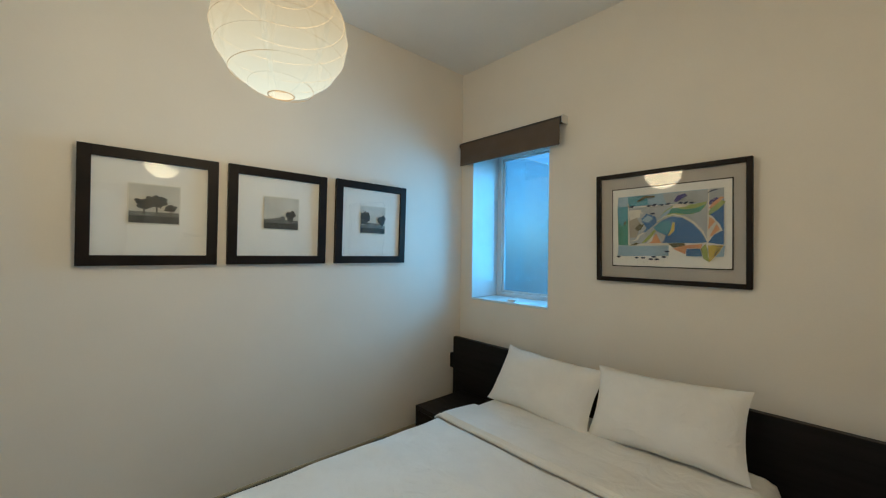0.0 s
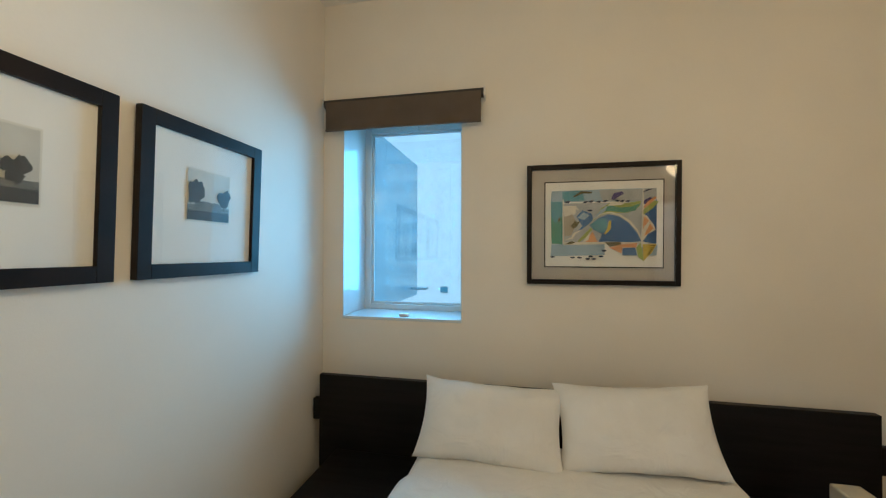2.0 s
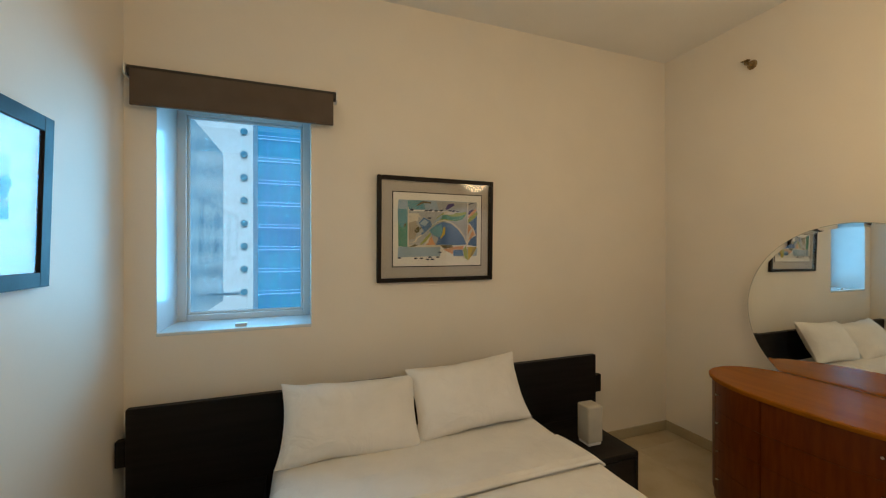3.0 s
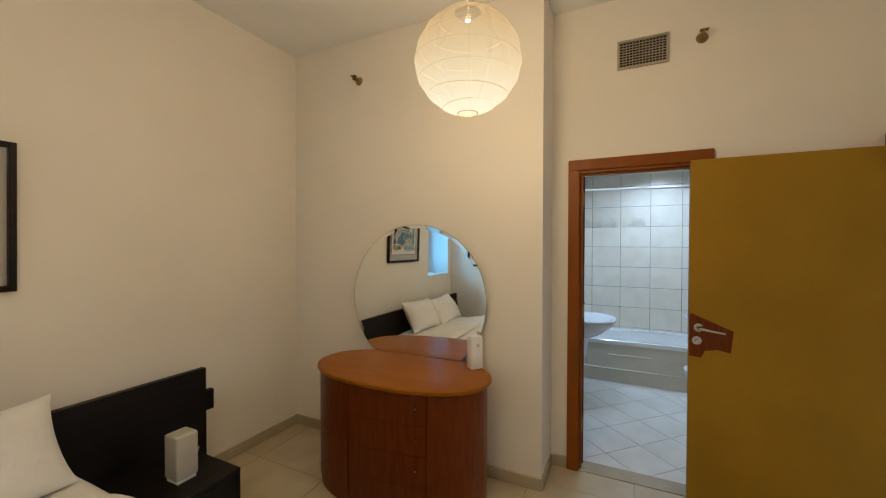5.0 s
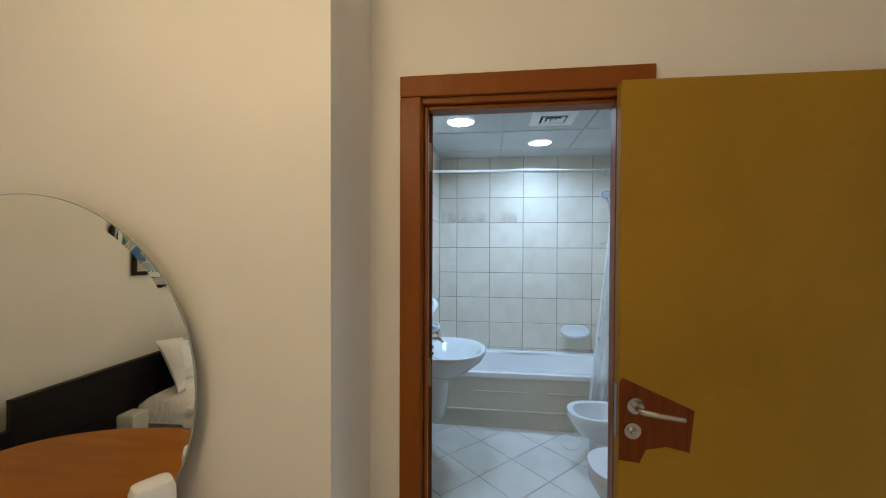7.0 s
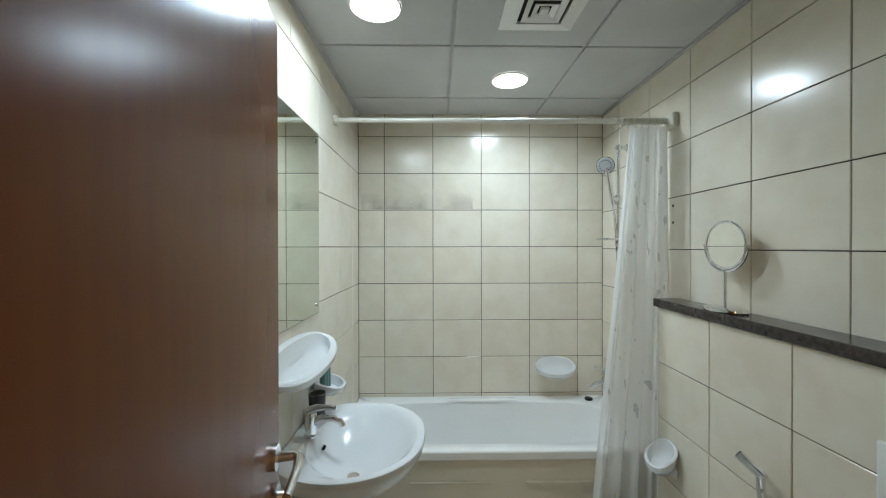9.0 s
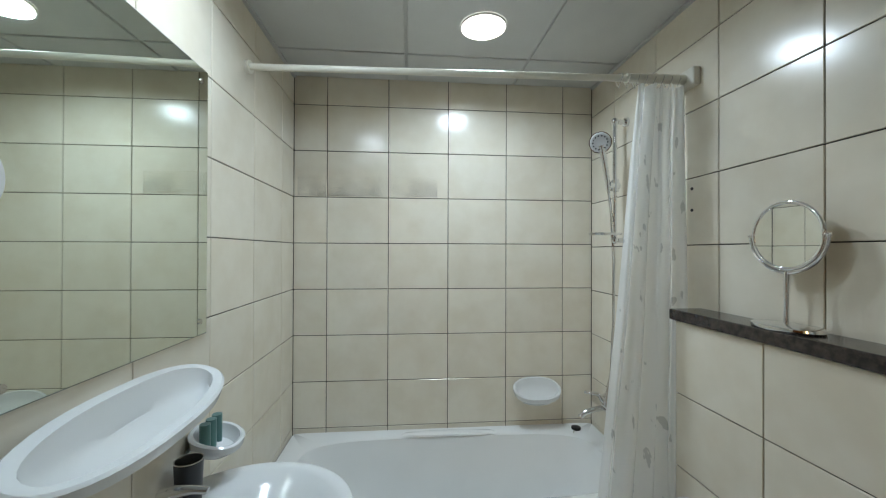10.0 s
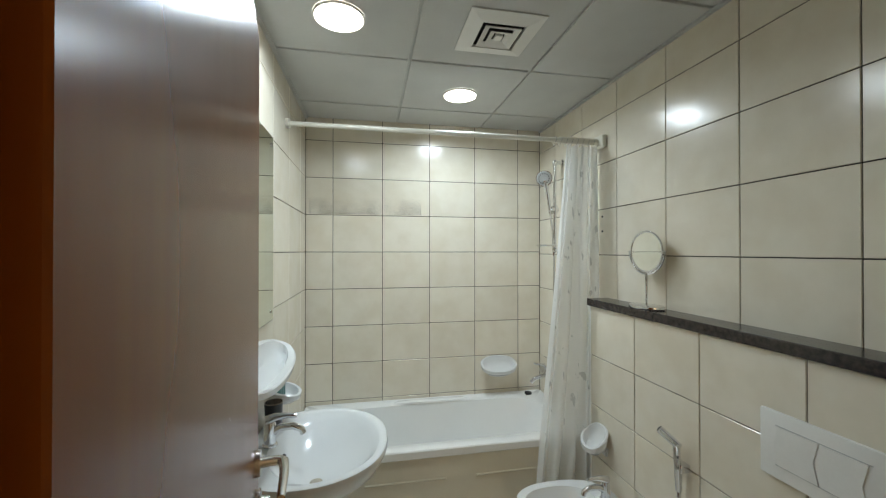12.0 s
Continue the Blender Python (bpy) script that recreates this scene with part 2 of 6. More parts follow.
# ---- bedroom shell ----
WIN_X0, WIN_X1, WIN_Z0, WIN_Z1, WIN_Y = 0.003, 0.77, 1.065, 2.40, 0.70
T = 0.45
structure("wall_west", boxbm(X_W - 0.2, X_W, -3.53, Y_N + T, 0, Z_C), PAINT, "smooth cream painted plaster bedroom wall")
structure("wall_north", joined((X_W, WIN_X0, Y_N, Y_N + T, 0, Z_C), (WIN_X1, X_E + 0.3, Y_N, Y_N + T, 0, Z_C),
                               (WIN_X0, WIN_X1, Y_N, Y_N + T, 0, WIN_Z0), (WIN_X0, WIN_X1, Y_N, Y_N + T, WIN_Z1, Z_C)), PAINT,
          "cream painted plaster wall with a deep window opening")
structure("wall_east", boxbm(X_E, X_E + 0.3, Y_RET, Y_N, 0, Z_C), PAINT, "cream painted plaster wall behind the dresser")
DO_Y0, DO_Y1, DO_Z = -2.585, -1.890, 2.02
structure("wall_bathroom_side", joined((X_D, B_W, DO_Y1, Y_RET, 0, Z_C), (X_D, B_W, -3.53, DO_Y0, 0, Z_C), (X_D, B_W, DO_Y0, DO_Y1, DO_Z, Z_C),
                                       (X_E + 0.3, B_W, Y_RET, Y_RET + 0.11, 0, Z_C)), PAINT,
          "cream painted wall with the bathroom doorway")
EO_X0, EO_X1 = 3.02, 3.912
structure("wall_south", joined((X_W, EO_X0, -3.53, Y_S, 0, Z_C), (EO_X1, X_D, -3.53, Y_S, 0, Z_C), (EO_X0, EO_X1, -3.53, Y_S, DO_Z, Z_C)), PAINT,
          "cream painted wall with the bedroom entrance")
structure("ceiling", boxbm(X_W - 0.2, B_W, -3.53, Y_N + T, Z_C, Z_C + 0.2), CEIL, "flat white painted bedroom ceiling", "ceiling")
floor = structure("floor", boxbm(X_W - 0.2, X_D, -3.53, Y_N + T, -0.2, -0.006), FLOORGROUT, "beige glazed floor tiles with narrow joints", "floor")


def skirting(name, x0, x1, y0, y1):
    bm = boxbm(x0, x1, y0, y1, 0, 0.078, bevel=0.003)
    return structure(name, bm, SKIRT, "low beige tile skirting along the wall", "skirting")


skirting("baseboard_north", X_W + 0.013, X_E - 0.013, Y_N - 0.012, Y_N)
skirting("baseboard_west", X_W, X_W + 0.012, Y_S + 0.013, Y_N)
skirting("baseboard_east", X_E - 0.012, X_E, Y_RET, Y_N)
skirting("baseboard_return", X_E, X_D - 0.013, Y_RET - 0.012, Y_RET)
skirting("baseboard_door", X_D - 0.012, X_D, -1.842, Y_RET - 0.013)
skirting("baseboard_south", X_W + 0.013, EO_X0 - 0.075, Y_S, Y_S + 0.012)

# hall beyond the bedroom entrance
structure("hall_floor", boxbm(1.6, 5.8, -6.4, -3.532, -0.2, 0.0), BATHFLOOR, "pale tiled hall floor", "floor")
structure("hall_ceiling", boxbm(1.6, 5.8, -6.4, -3.532, 2.6, 2.8), CEIL, "white hall ceiling", "ceiling")
HALLW = mat("hall_paint", (0.78, 0.77, 0.75), 0.55, vary=0.02, scale=1.3, bump=0.08, bump_scale=220)
structure("hall_wall_east", joined((5.6, 5.8, -3.85, -3.505, 0, 2.6), (5.6, 5.8, -6.4, -4.72, 0, 2.6), (5.6, 5.8, -4.72, -3.85, 2.02, 2.6)), HALLW, "white painted hall wall with a doorway")
structure("hall_wall_south", boxbm(1.6, 5.6, -6.4, -6.2, 0, 2.6), HALLW, "white painted hall end wall")
structure("hall_wall_west", boxbm(1.6, 1.8, -6.2, -3.532, 0, 2.6), HALLW, "white painted hall wall")
structure("hall_wall_north", boxbm(B_W, 5.6, -3.56, -3.505, 0, 2.6), HALLW, "white painted hall wall behind the bathroom")
structure("hall_baseboard", boxbm(5.588, 5.6, -6.2, -4.78, 0, 0.09, bevel=0.003), SKIRT, "grey tile skirting along the hall wall", "skirting")
# ---- window ----
win = thing("window_1", "white aluminium framed fixed window in a deep reveal", "window", (0.385, WIN_Y, WIN_Z0))
tagged(win, kind="structure")
for nm, b in (("window_frame_side", (WIN_X0, WIN_X0 + 0.05, WIN_Y - 0.04, WIN_Y + 0.03, WIN_Z0, WIN_Z1)), ("window_frame_side", (WIN_X1 - 0.05, WIN_X1, WIN_Y - 0.04, WIN_Y + 0.03, WIN_Z0, WIN_Z1)),
              ("window_frame_bottom", (WIN_X0 + 0.05, WIN_X1 - 0.05, WIN_Y - 0.04, WIN_Y + 0.03, WIN_Z0, WIN_Z0 + 0.05)),
              ("window_frame_top", (WIN_X0 + 0.05, WIN_X1 - 0.05, WIN_Y - 0.04, WIN_Y + 0.03, WIN_Z1 - 0.06, WIN_Z1))):
    part(nm, boxbm(*b, bevel=0.006, seg=2), ALU, win)
pane = part("pane", boxbm(WIN_X0 + 0.05, WIN_X1 - 0.05, WIN_Y, WIN_Y + 0.006, WIN_Z0 + 0.05, WIN_Z1 - 0.06), PANE, win, "clear glass pane")
pane.visible_shadow = False
for nm, b in (("bead", (WIN_X0 + 0.05, WIN_X0 + 0.064, WIN_Y - 0.02, WIN_Y - 0.002, WIN_Z0 + 0.05, WIN_Z1 - 0.06)), ("bead", (WIN_X1 - 0.064, WIN_X1 - 0.05, WIN_Y - 0.02, WIN_Y - 0.002, WIN_Z0 + 0.05, WIN_Z1 - 0.06)),
              ("bead", (WIN_X0 + 0.064, WIN_X1 - 0.064, WIN_Y - 0.02, WIN_Y - 0.002, WIN_Z0 + 0.05, WIN_Z0 + 0.064)), ("bead", (WIN_X0 + 0.064, WIN_X1 - 0.064, WIN_Y - 0.02, WIN_Y - 0.002, WIN_Z1 - 0.074, WIN_Z1 - 0.06))):
    part(nm, boxbm(*b, bevel=0.003), ALU, win)
part("latch", boxbm(0.36, 0.41, WIN_Y - 0.065, WIN_Y - 0.04, WIN_Z1 - 0.06, WIN_Z1 - 0.02, bevel=0.005, seg=2), ALU, win, "white window latch")
for nm, b in (("reveal_lining_side", (WIN_X0, WIN_X0 + 0.004, Y_N, WIN_Y - 0.04, WIN_Z0 + 0.016, WIN_Z1)), ("reveal_lining_side", (WIN_X1 - 0.004, WIN_X1, Y_N, WIN_Y - 0.04, WIN_Z0 + 0.016, WIN_Z1))):
    part(nm, boxbm(*b), ALU, win)
part("catch", boxbm(0.36, 0.42, Y_N + 0.05, Y_N + 0.085, WIN_Z0 + 0.0145, WIN_Z0 + 0.032, bevel=0.004, seg=2), PLASTIC, win, "small white catch on the window board")
part("window_sill", boxbm(WIN_X0, WIN_X1, Y_N - 0.004, WIN_Y - 0.04, WIN_Z0 - 0.004, WIN_Z0 + 0.014, bevel=0.003), ALU, win, "white window board")

# ---- roller blind ----
blind = thing("roller_blind", "dark brown roller blind rolled up above the window", "blind", (0.4, Y_N, 2.40))
part("cassette", tube(bmesh.new(), (-0.10, 0.275, 2.415), (0.905, 0.275, 2.415), 0.028, 20), BLIND_TUBE, blind, "dark rolled cloth tube", True)
part("cloth", boxbm(-0.085, 0.890, 0.246, 0.251, 2.243, 2.42, bevel=0.001), BLIND, blind, "brown blackout cloth")
part("bottom_bar", boxbm(-0.085, 0.890, 0.240, 0.256, 2.237, 2.250, bevel=0.003), BLIND, blind)
for x in (-0.112, 0.905):
    part("bracket", boxbm(x, x + 0.008, 0.245, Y_N, 2.385, 2.445, bevel=0.002), PLASTIC, blind, "pale plastic end bracket")

# ---- what the window looks out on ----
WHITEWALL = mat("white_render", (0.77, 0.78, 0.77), 0.45, vary=0.04, scale=0.6, bump=0.05)
FINM = mat("fin_cladding", (0.80, 0.95, 1.0), 0.20, 0.65, vary=0.05, scale=2, bump=0.02)
BLUEGLASS = mat("tower_glass", (0.07, 0.38, 0.58), 0.22, vary=0.25, scale=0.15, second=(0.05, 0.27, 0.50), grain=0.2, grain_scale=2, bump=0)
TOWERDARK = mat("tower_window", (0.09, 0.30, 0.42), 0.2, vary=0.2, bump=0)
# out of view, added only so that direct sun misses the fin
structure("sun_block_above", boxbm(-4.0, 7.0, 0.32, 0.72, 3.3, 4.6), WHITEWALL, "unseen wall block added above to keep sun off the fin", "wall")
fin = thing("facade_fin", "pale blue clad facade fin outside the window", "facade", (-0.1, 1.45, 0.9))
part("fin_panel", boxbm(-0.22, -0.006, WIN_Y + 0.08, 2.118, 1.02, 2.45, bevel=0.01), FINM, fin)
part("ledge", boxbm(-0.22, 0.9, WIN_Y + 0.08, 1.5, 0.86, 1.00, bevel=0.01), FINM, fin, "pale outside window ledge")
part("bracket", boxbm(-0.004, 0.16, 1.86, 1.96, 1.10, 1.125, bevel=0.004), FINM, fin)
white = thing("apartment_tower", "white apartment tower with round porthole windows", "building", (-16, 60, -40))
part("wall", boxbm(-24, -6.45, 60, 74, -40, 60), WHITEWALL, white)
for i in range(-9, 14):
    z = 1.5 + i * 3.34 + 0.6
    bm = tube(bmesh.new(), (-7.6, 59.75, z), (-7.6, 60.1, z), 0.48, 20)
    part("porthole", bm, TOWERDARK, white, "", True)
    if i in (-3, -2):
        part("window", boxbm(-12.1, -10.9, 59.85, 60.1, z - 0.5, z + 0.5), TOWERDARK, white)
blue = thing("glass_tower", "blue glass office tower with white floor lines", "building", (-1, 70, -40))
part("wall", boxbm(-7.2, 5.0, 66, 82, -40, 70), BLUEGLASS, blue)
# lines and mullions are no lamps; their emission puts daylight into the colour
TOWERLINE = mat("tower_spandrel_glow", (0.45, 0.62, 0.80), 0.4, bump=0, emit=(0.35, 0.65, 0.95), strength=0.45)
TOWERMUL = mat("tower_mullion_glow", (0.05, 0.16, 0.40), 0.3, bump=0, emit=(0.12, 0.44, 0.78), strength=0.3)
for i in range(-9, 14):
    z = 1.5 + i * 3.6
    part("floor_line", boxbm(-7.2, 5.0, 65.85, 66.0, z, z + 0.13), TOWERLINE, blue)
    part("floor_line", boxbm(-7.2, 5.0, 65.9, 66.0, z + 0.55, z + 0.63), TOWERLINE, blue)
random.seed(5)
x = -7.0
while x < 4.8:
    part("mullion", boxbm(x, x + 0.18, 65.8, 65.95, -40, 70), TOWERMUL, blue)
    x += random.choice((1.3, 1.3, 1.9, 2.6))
east = thing("apartment_tower", "white apartment tower mirrored in the facade fin", "building", (18, 62, -40))
part("wall", boxbm(5.6, 32, 56, 72, -40, 60), WHITEWALL, east)
for i in range(-7, 10):
    part("window_band", boxbm(6.2, 31.4, 55.9, 56.05, 1.2 + i * 3.34, 2.7 + i * 3.34, bevel=0.03), TOWERDARK, east)
structure("ground", boxbm(-900, 900, 3, 1800, -41, -40), mat("street_ground", (0.16, 0.15, 0.13), 0.9, vary=0.2, scale=0.02), "distant sandy street ground far below", "ground")


# ---- doors ----
def casing(name, label, pieces, lining, at):
    d = thing(name, label, "door frame", at)
    tagged(d, kind="structure")
    for nm, b in pieces:
        part(nm, boxbm(*b, bevel=0.006, seg=2), DOORWOOD, d)
    for nm, b in lining:
        part(nm, boxbm(*b, bevel=0.003), DOORWOOD, d)
    return d


c0, c1 = X_D - 0.018, X_D
door_1 = casing("door_1", "reddish cherry wood bathroom door frame, door standing open", [
    ("casing_side", (c0, c1, DO_Y1 - 0.024, DO_Y1 + 0.048, 0, DO_Z - 0.008)), ("casing_side", (c0, c1, DO_Y0 - 0.065, DO_Y0 + 0.008, 0, DO_Z - 0.008)),
    ("casing_head", (c0, c1, DO_Y0 - 0.065, DO_Y1 + 0.048, DO_Z - 0.008, DO_Z + 0.062))], [
    ("lining_side", (X_D, X_D + 0.060, DO_Y1 - 0.028, DO_Y1 - 0.0005, 0, DO_Z - 0.028)), ("lining_side", (X_D, B_W + 0.01, DO_Y0 + 0.0005, DO_Y0 + 0.028, 0, DO_Z - 0.028)),
    ("lining_head", (X_D, B_W + 0.01, DO_Y0 + 0.0005, DO_Y1 - 0.0005, DO_Z - 0.028, DO_Z - 0.0005)),
    ("stop", (X_D + 0.02, X_D + 0.045, DO_Y1 - 0.042, DO_Y1 - 0.029, 0, DO_Z - 0.03)), ("stop", (X_D + 0.02, X_D + 0.045, DO_Y0 + 0.029, DO_Y0 + 0.042, 0, DO_Z - 0.03)),
    ("stop", (X_D + 0.02, X_D + 0.045, DO_Y0 + 0.043, DO_Y1 - 0.043, DO_Z - 0.042, DO_Z - 0.029))], (X_D, -2.24, 0))
structure("threshold", boxbm(X_D, B_W + 0.02, DO_Y0 + 0.03, DO_Y1 - 0.03, -0.05, 0.006, bevel=0.003), SKIRT, "beige tile threshold of the bathroom doorway", "threshold")


def lever(parent, m, side=1, mt=STEEL, label="satin steel lever handle"):
    """A lever on a round rose, knob below; local x along the door, y out of it."""
    h = part("door_handle", sweep(bmesh.new(), [(0, 0, 0), (0, 0.045 * side, 0), (0.012, 0.056 * side, 0), (0.05, 0.058 * side, -0.002), (0.135, 0.054 * side, -0.006)], [0.011, 0.010, 0.011, 0.0095, 0.008], 12), mt, parent, label, True)
    h.matrix_parent_inverse = Matrix.Identity(4)
    h.matrix_basis = m
    r = part("rose", tube(bmesh.new(), (0, 0, 0), (0, 0.010 * side, 0), 0.027, 24), mt, h, "", True)
    r.matrix_parent_inverse = Matrix.Identity(4)
    k = part("thumb_turn", tube(tube(bmesh.new(), (0, 0, -0.085), (0, 0.010 * side, -0.085), 0.027, 24), (0, 0.01 * side, -0.085), (0, 0.028 * side, -0.085), 0.013, 16, 0.010), mt, h, "round steel thumb turn", True)
    k.matrix_parent_inverse = Matrix.Identity(4)
    return h


# bedroom entrance leaf, folded back, still in its brown protective paper
leaf = thing("bedroom_door", "open bedroom door still wrapped in brown protective paper", "door", (3.865, -3.395, 0.012))
EL = 0.868
bm = boxbm(0, EL, -0.02, 0.02, 0.0, 1.998, bevel=0.002)
panel = part("leaf", bm, FILM, leaf)
LM = Matrix.Translation((3.870, -3.395, 0.012)) @ Matrix.Rotation(radians(90.9), 4, "Z")
leaf.matrix_world = LM
panel.matrix_parent_inverse = Matrix.Identity(4)
tear = [(EL - 0.212, 1.026), (EL - 0.010, 1.115), (EL - 0.001, 1.10), (EL - 0.001, 0.868), (EL - 0.06, 0.862), (EL - 0.078, 0.903), (EL - 0.135, 0.915), (EL - 0.20, 0.902)]
bm = rings_mesh([[(x, y, z) for x, z in tear] for y in (0.0205, 0.0225)], cap_first=True, cap_last=True)
torn = part("bare_wood", bm, BAREWOOD, leaf, "bare red wood where the paper is torn")
torn.matrix_parent_inverse = Matrix.Identity(4)
lever(leaf, Matrix.Translation((EL - 0.045, 0.0225, 1.035)) @ Matrix.Rotation(radians(180), 4, "Z") @ Matrix.Rotation(radians(6), 4, "Y") @ Matrix.Scale(0.88, 4), -1)
for z in (0.25, 1.0, 1.75):
    hg = part("hinge", tube(bmesh.new(), (0.0, -0.026, z), (0.0, -0.026, z + 0.1), 0.007, 10), STEEL, leaf, "", True)
    hg.matrix_parent_inverse = Matrix.Identity(4)
lt = part("latch_plate", boxbm(EL, EL + 0.003, -0.011, 0.011, 0.93, 1.09), STEEL, leaf)
lt.matrix_parent_inverse = Matrix.Identity(4)
casing("door_2", "reddish wood frame of the bedroom entrance", [
    ("casing_side", (EO_X1 - 0.018, EO_X1 + 0.002, Y_S, Y_S + 0.018, 0, DO_Z - 0.008)), ("casing_side", (EO_X0 - 0.07, EO_X0 + 0.008, Y_S, Y_S + 0.018, 0, DO_Z - 0.008)),
    ("casing_head", (EO_X0 - 0.07, EO_X1 + 0.002, Y_S, Y_S + 0.018, DO_Z - 0.008, DO_Z + 0.062))], [
    ("lining_side", (EO_X1 - 0.02, EO_X1 - 0.0005, Y_S - 0.150, Y_S, 0, DO_Z - 0.028)), ("lining_side", (EO_X0 + 0.0005, EO_X0 + 0.03, Y_S - 0.150, Y_S, 0, DO_Z - 0.028)),
    ("lining_head", (EO_X0 + 0.0005, EO_X1 - 0.0005, Y_S - 0.150, Y_S, DO_Z - 0.028, DO_Z - 0.0005))], (3.4, Y_S, 0))

door_3 = casing("door_3", "reddish wood frame of a glazed door across the hall", [
    ("casing_side", (5.582, 5.6, -4.775, -4.705, 0, 2.018)), ("casing_side", (5.582, 5.6, -3.865, -3.795, 0, 2.018)), ("casing_head", (5.582, 5.6, -4.775, -3.795, 2.02, 2.085))],
    [("glazing_bar", (5.66, 5.70, -4.718, -3.852, z0, z1)) for z0, z1 in ((0.002, 0.08), (0.44, 0.52), (0.78, 0.83), (1.32, 1.36), (1.59, 1.62), (1.93, 2.018))], (5.6, -4.28, 0))
for z0, z1 in ((0.082, 0.438), (0.522, 0.778), (0.832, 1.318), (1.362, 1.588), (1.622, 1.928)):
    hp = part("pane", boxbm(5.677, 5.683, -4.718, -3.852, z0, z1), PANE, door_3, "clear glass pane")
    hp.visible_shadow = False

# bathroom door leaf, swung in against the basin wall
bleaf = thing("bathroom_door", "open dark red-brown wooden bathroom door", "door", (4.035, -1.905, 0.012))
BL = 0.806
bleaf.matrix_world = Matrix.Translation((3.990, -1.940, 0.012)) @ Matrix.Rotation(radians(10.4), 4, "Z")
bp_ = part("leaf", boxbm(0.004, BL, 0.0, 0.04, 0, 1.975, bevel=0.002), BATHDOOR, bleaf)
bp_.matrix_parent_inverse = Matrix.Identity(4)
lever(bleaf, Matrix.Translation((BL - 0.06, 0.0, 1.022)) @ Matrix.Rotation(radians(180), 4, "Z"), 1)
lever(bleaf, Matrix.Translation((BL - 0.06, 0.04, 1.022)) @ Matrix.Rotation(radians(180), 4, "Z"), -1)
for z in (0.22, 1.0, 1.77):
    hg = part("hinge", tube(boxbm(0.001, 0.0045, 0.004, 0.036, z, z + 0.10), (-0.003, 0.043, z), (-0.003, 0.043, z + 0.1), 0.006, 10), BRASS, bleaf, "", True)
    hg.matrix_parent_inverse = Matrix.Identity(4)


# ---- bed ----
bed = thing("bed", "black-brown wooden platform bed with a wide panel headboard", "bed", (1.33, 0.2, 0))
part("headboard", boxbm(-0.08, 2.735, 0.185, 0.225, 0.12, 0.742, bevel=0.004, seg=2), BLACKBROWN, bed)
for x0, x1 in ((-0.122, -0.0805), (2.7355, 2.785)):
    part("end_block", boxbm(x0, x1, 0.186, 0.224, 0.468, 0.594, bevel=0.003), BLACKBROWN, bed)
part("headboard_rail", boxbm(-0.05, 2.70, 0.229, 0.262, 0.16, 0.28, bevel=0.003), BLACKBROWN, bed)
for x in (0.40, 2.20):
    part("headboard_post", boxbm(x, x + 0.07, 0.264, 0.300, 0.0, 0.70, bevel=0.003), BLACKBROWN, bed)
part("platform", boxbm(0.56, 2.10, -1.83, 0.183, 0.14, 0.27, bevel=0.004), BLACKBROWN, bed)
for x0, x1 in ((0.22, 0.556), (2.104, 2.42)):
    part("side_deck", boxbm(x0, x1, -1.83, -0.70, 0.20, 0.265, bevel=0.006, seg=2), BLACKBROWN, bed)
for x in (0.70, 1.90):
    for y in (-1.70, -0.1):
        part("leg", boxbm(x, x + 0.08, y, y + 0.08, 0, 0.138, bevel=0.003), BLACKBROWN, bed)

# attached-looking low night tables, one each side
for x0, x1, lab in ((0.04, 0.54, "low black-brown bedside table by the window"), (2.12, 2.60, "low black-brown bedside table holding a small lamp")):
    ns = thing("bedside_table", lab, "bedside table", ((x0 + x1) / 2, -0.07, 0), "bedside tables")
    part("top", boxbm(x0, x1, -0.32, 0.18, 0.28, 0.312, bevel=0.003), BLACKBROWN, ns)
    part("side_panel", boxbm(x0 + 0.002, x0 + 0.022, -0.318, 0.178, 0.0, 0.279), BLACKBROWN, ns)
    part("side_panel", boxbm(x1 - 0.022, x1 - 0.002, -0.318, 0.178, 0.0, 0.279), BLACKBROWN, ns)
    part("drawer_front", boxbm(x0 + 0.025, x1 - 0.025, -0.318, -0.298, 0.06, 0.274, bevel=0.002), BLACKBROWN, ns)


def soft_slab(x0, x1, y0, y1, z0, z1, r, nx=44, ny=60, amp=0.012, seed=0.0, drop=None):
    """A soft filled slab: rounded edges, gently uneven top."""
    bm = bmesh.new()
    top = []
    for j in range(ny + 1):
        row = []
        for i in range(nx + 1):
            u, v = i / nx, j / ny
            x, y = x0 + (x1 - x0) * u, y0 + (y1 - y0) * v
            e = min(u * (x1 - x0), (1 - u) * (x1 - x0), v * (y1 - y0), (1 - v) * (y1 - y0))
            f = 1 - max(0.0, 1 - e / r) ** 2
            p = Vector((x * 2.2 + seed, y * 2.2, seed))
            w = noise.noise(p) * amp + noise.noise(p * 3.1) * amp * 0.4
            row.append(bm.verts.new((x, y, z0 + (z1 - z0) * math.sqrt(max(0.0, f)) + w * f)))
        top.append(row)
    for j in range(ny):
        for i in range(nx):
            bm.faces.new((top[j][i], top[j][i + 1], top[j + 1][i + 1], top[j + 1][i]))
    rim = top[0] + [r_[-1] for r_ in top[1:]] + top[-1][-2::-1] + [r_[0] for r_ in top[-2:0:-1]]
    bm.faces.new(rim[::-1])
    return bm


mattress = tagged(obj("mattress", soft_slab(0.61, 2.06, -1.80, 0.16, 0.272, 0.485, 0.10, amp=0.002), LINEN, True), "white mattress under a white fitted sheet", "mattress")


DROP = -0.038
duvet = thing("duvet", "smooth white duvet spread over the bed, head end folded back", "duvet", (1.335, -1.2, 0.5))
part("cover", soft_slab(0.535, 2.135, -1.87, -0.52, 0.28, 0.552 + DROP, 0.15, 70, 60, 0.016, 3.0), LINEN, duvet, "", True)


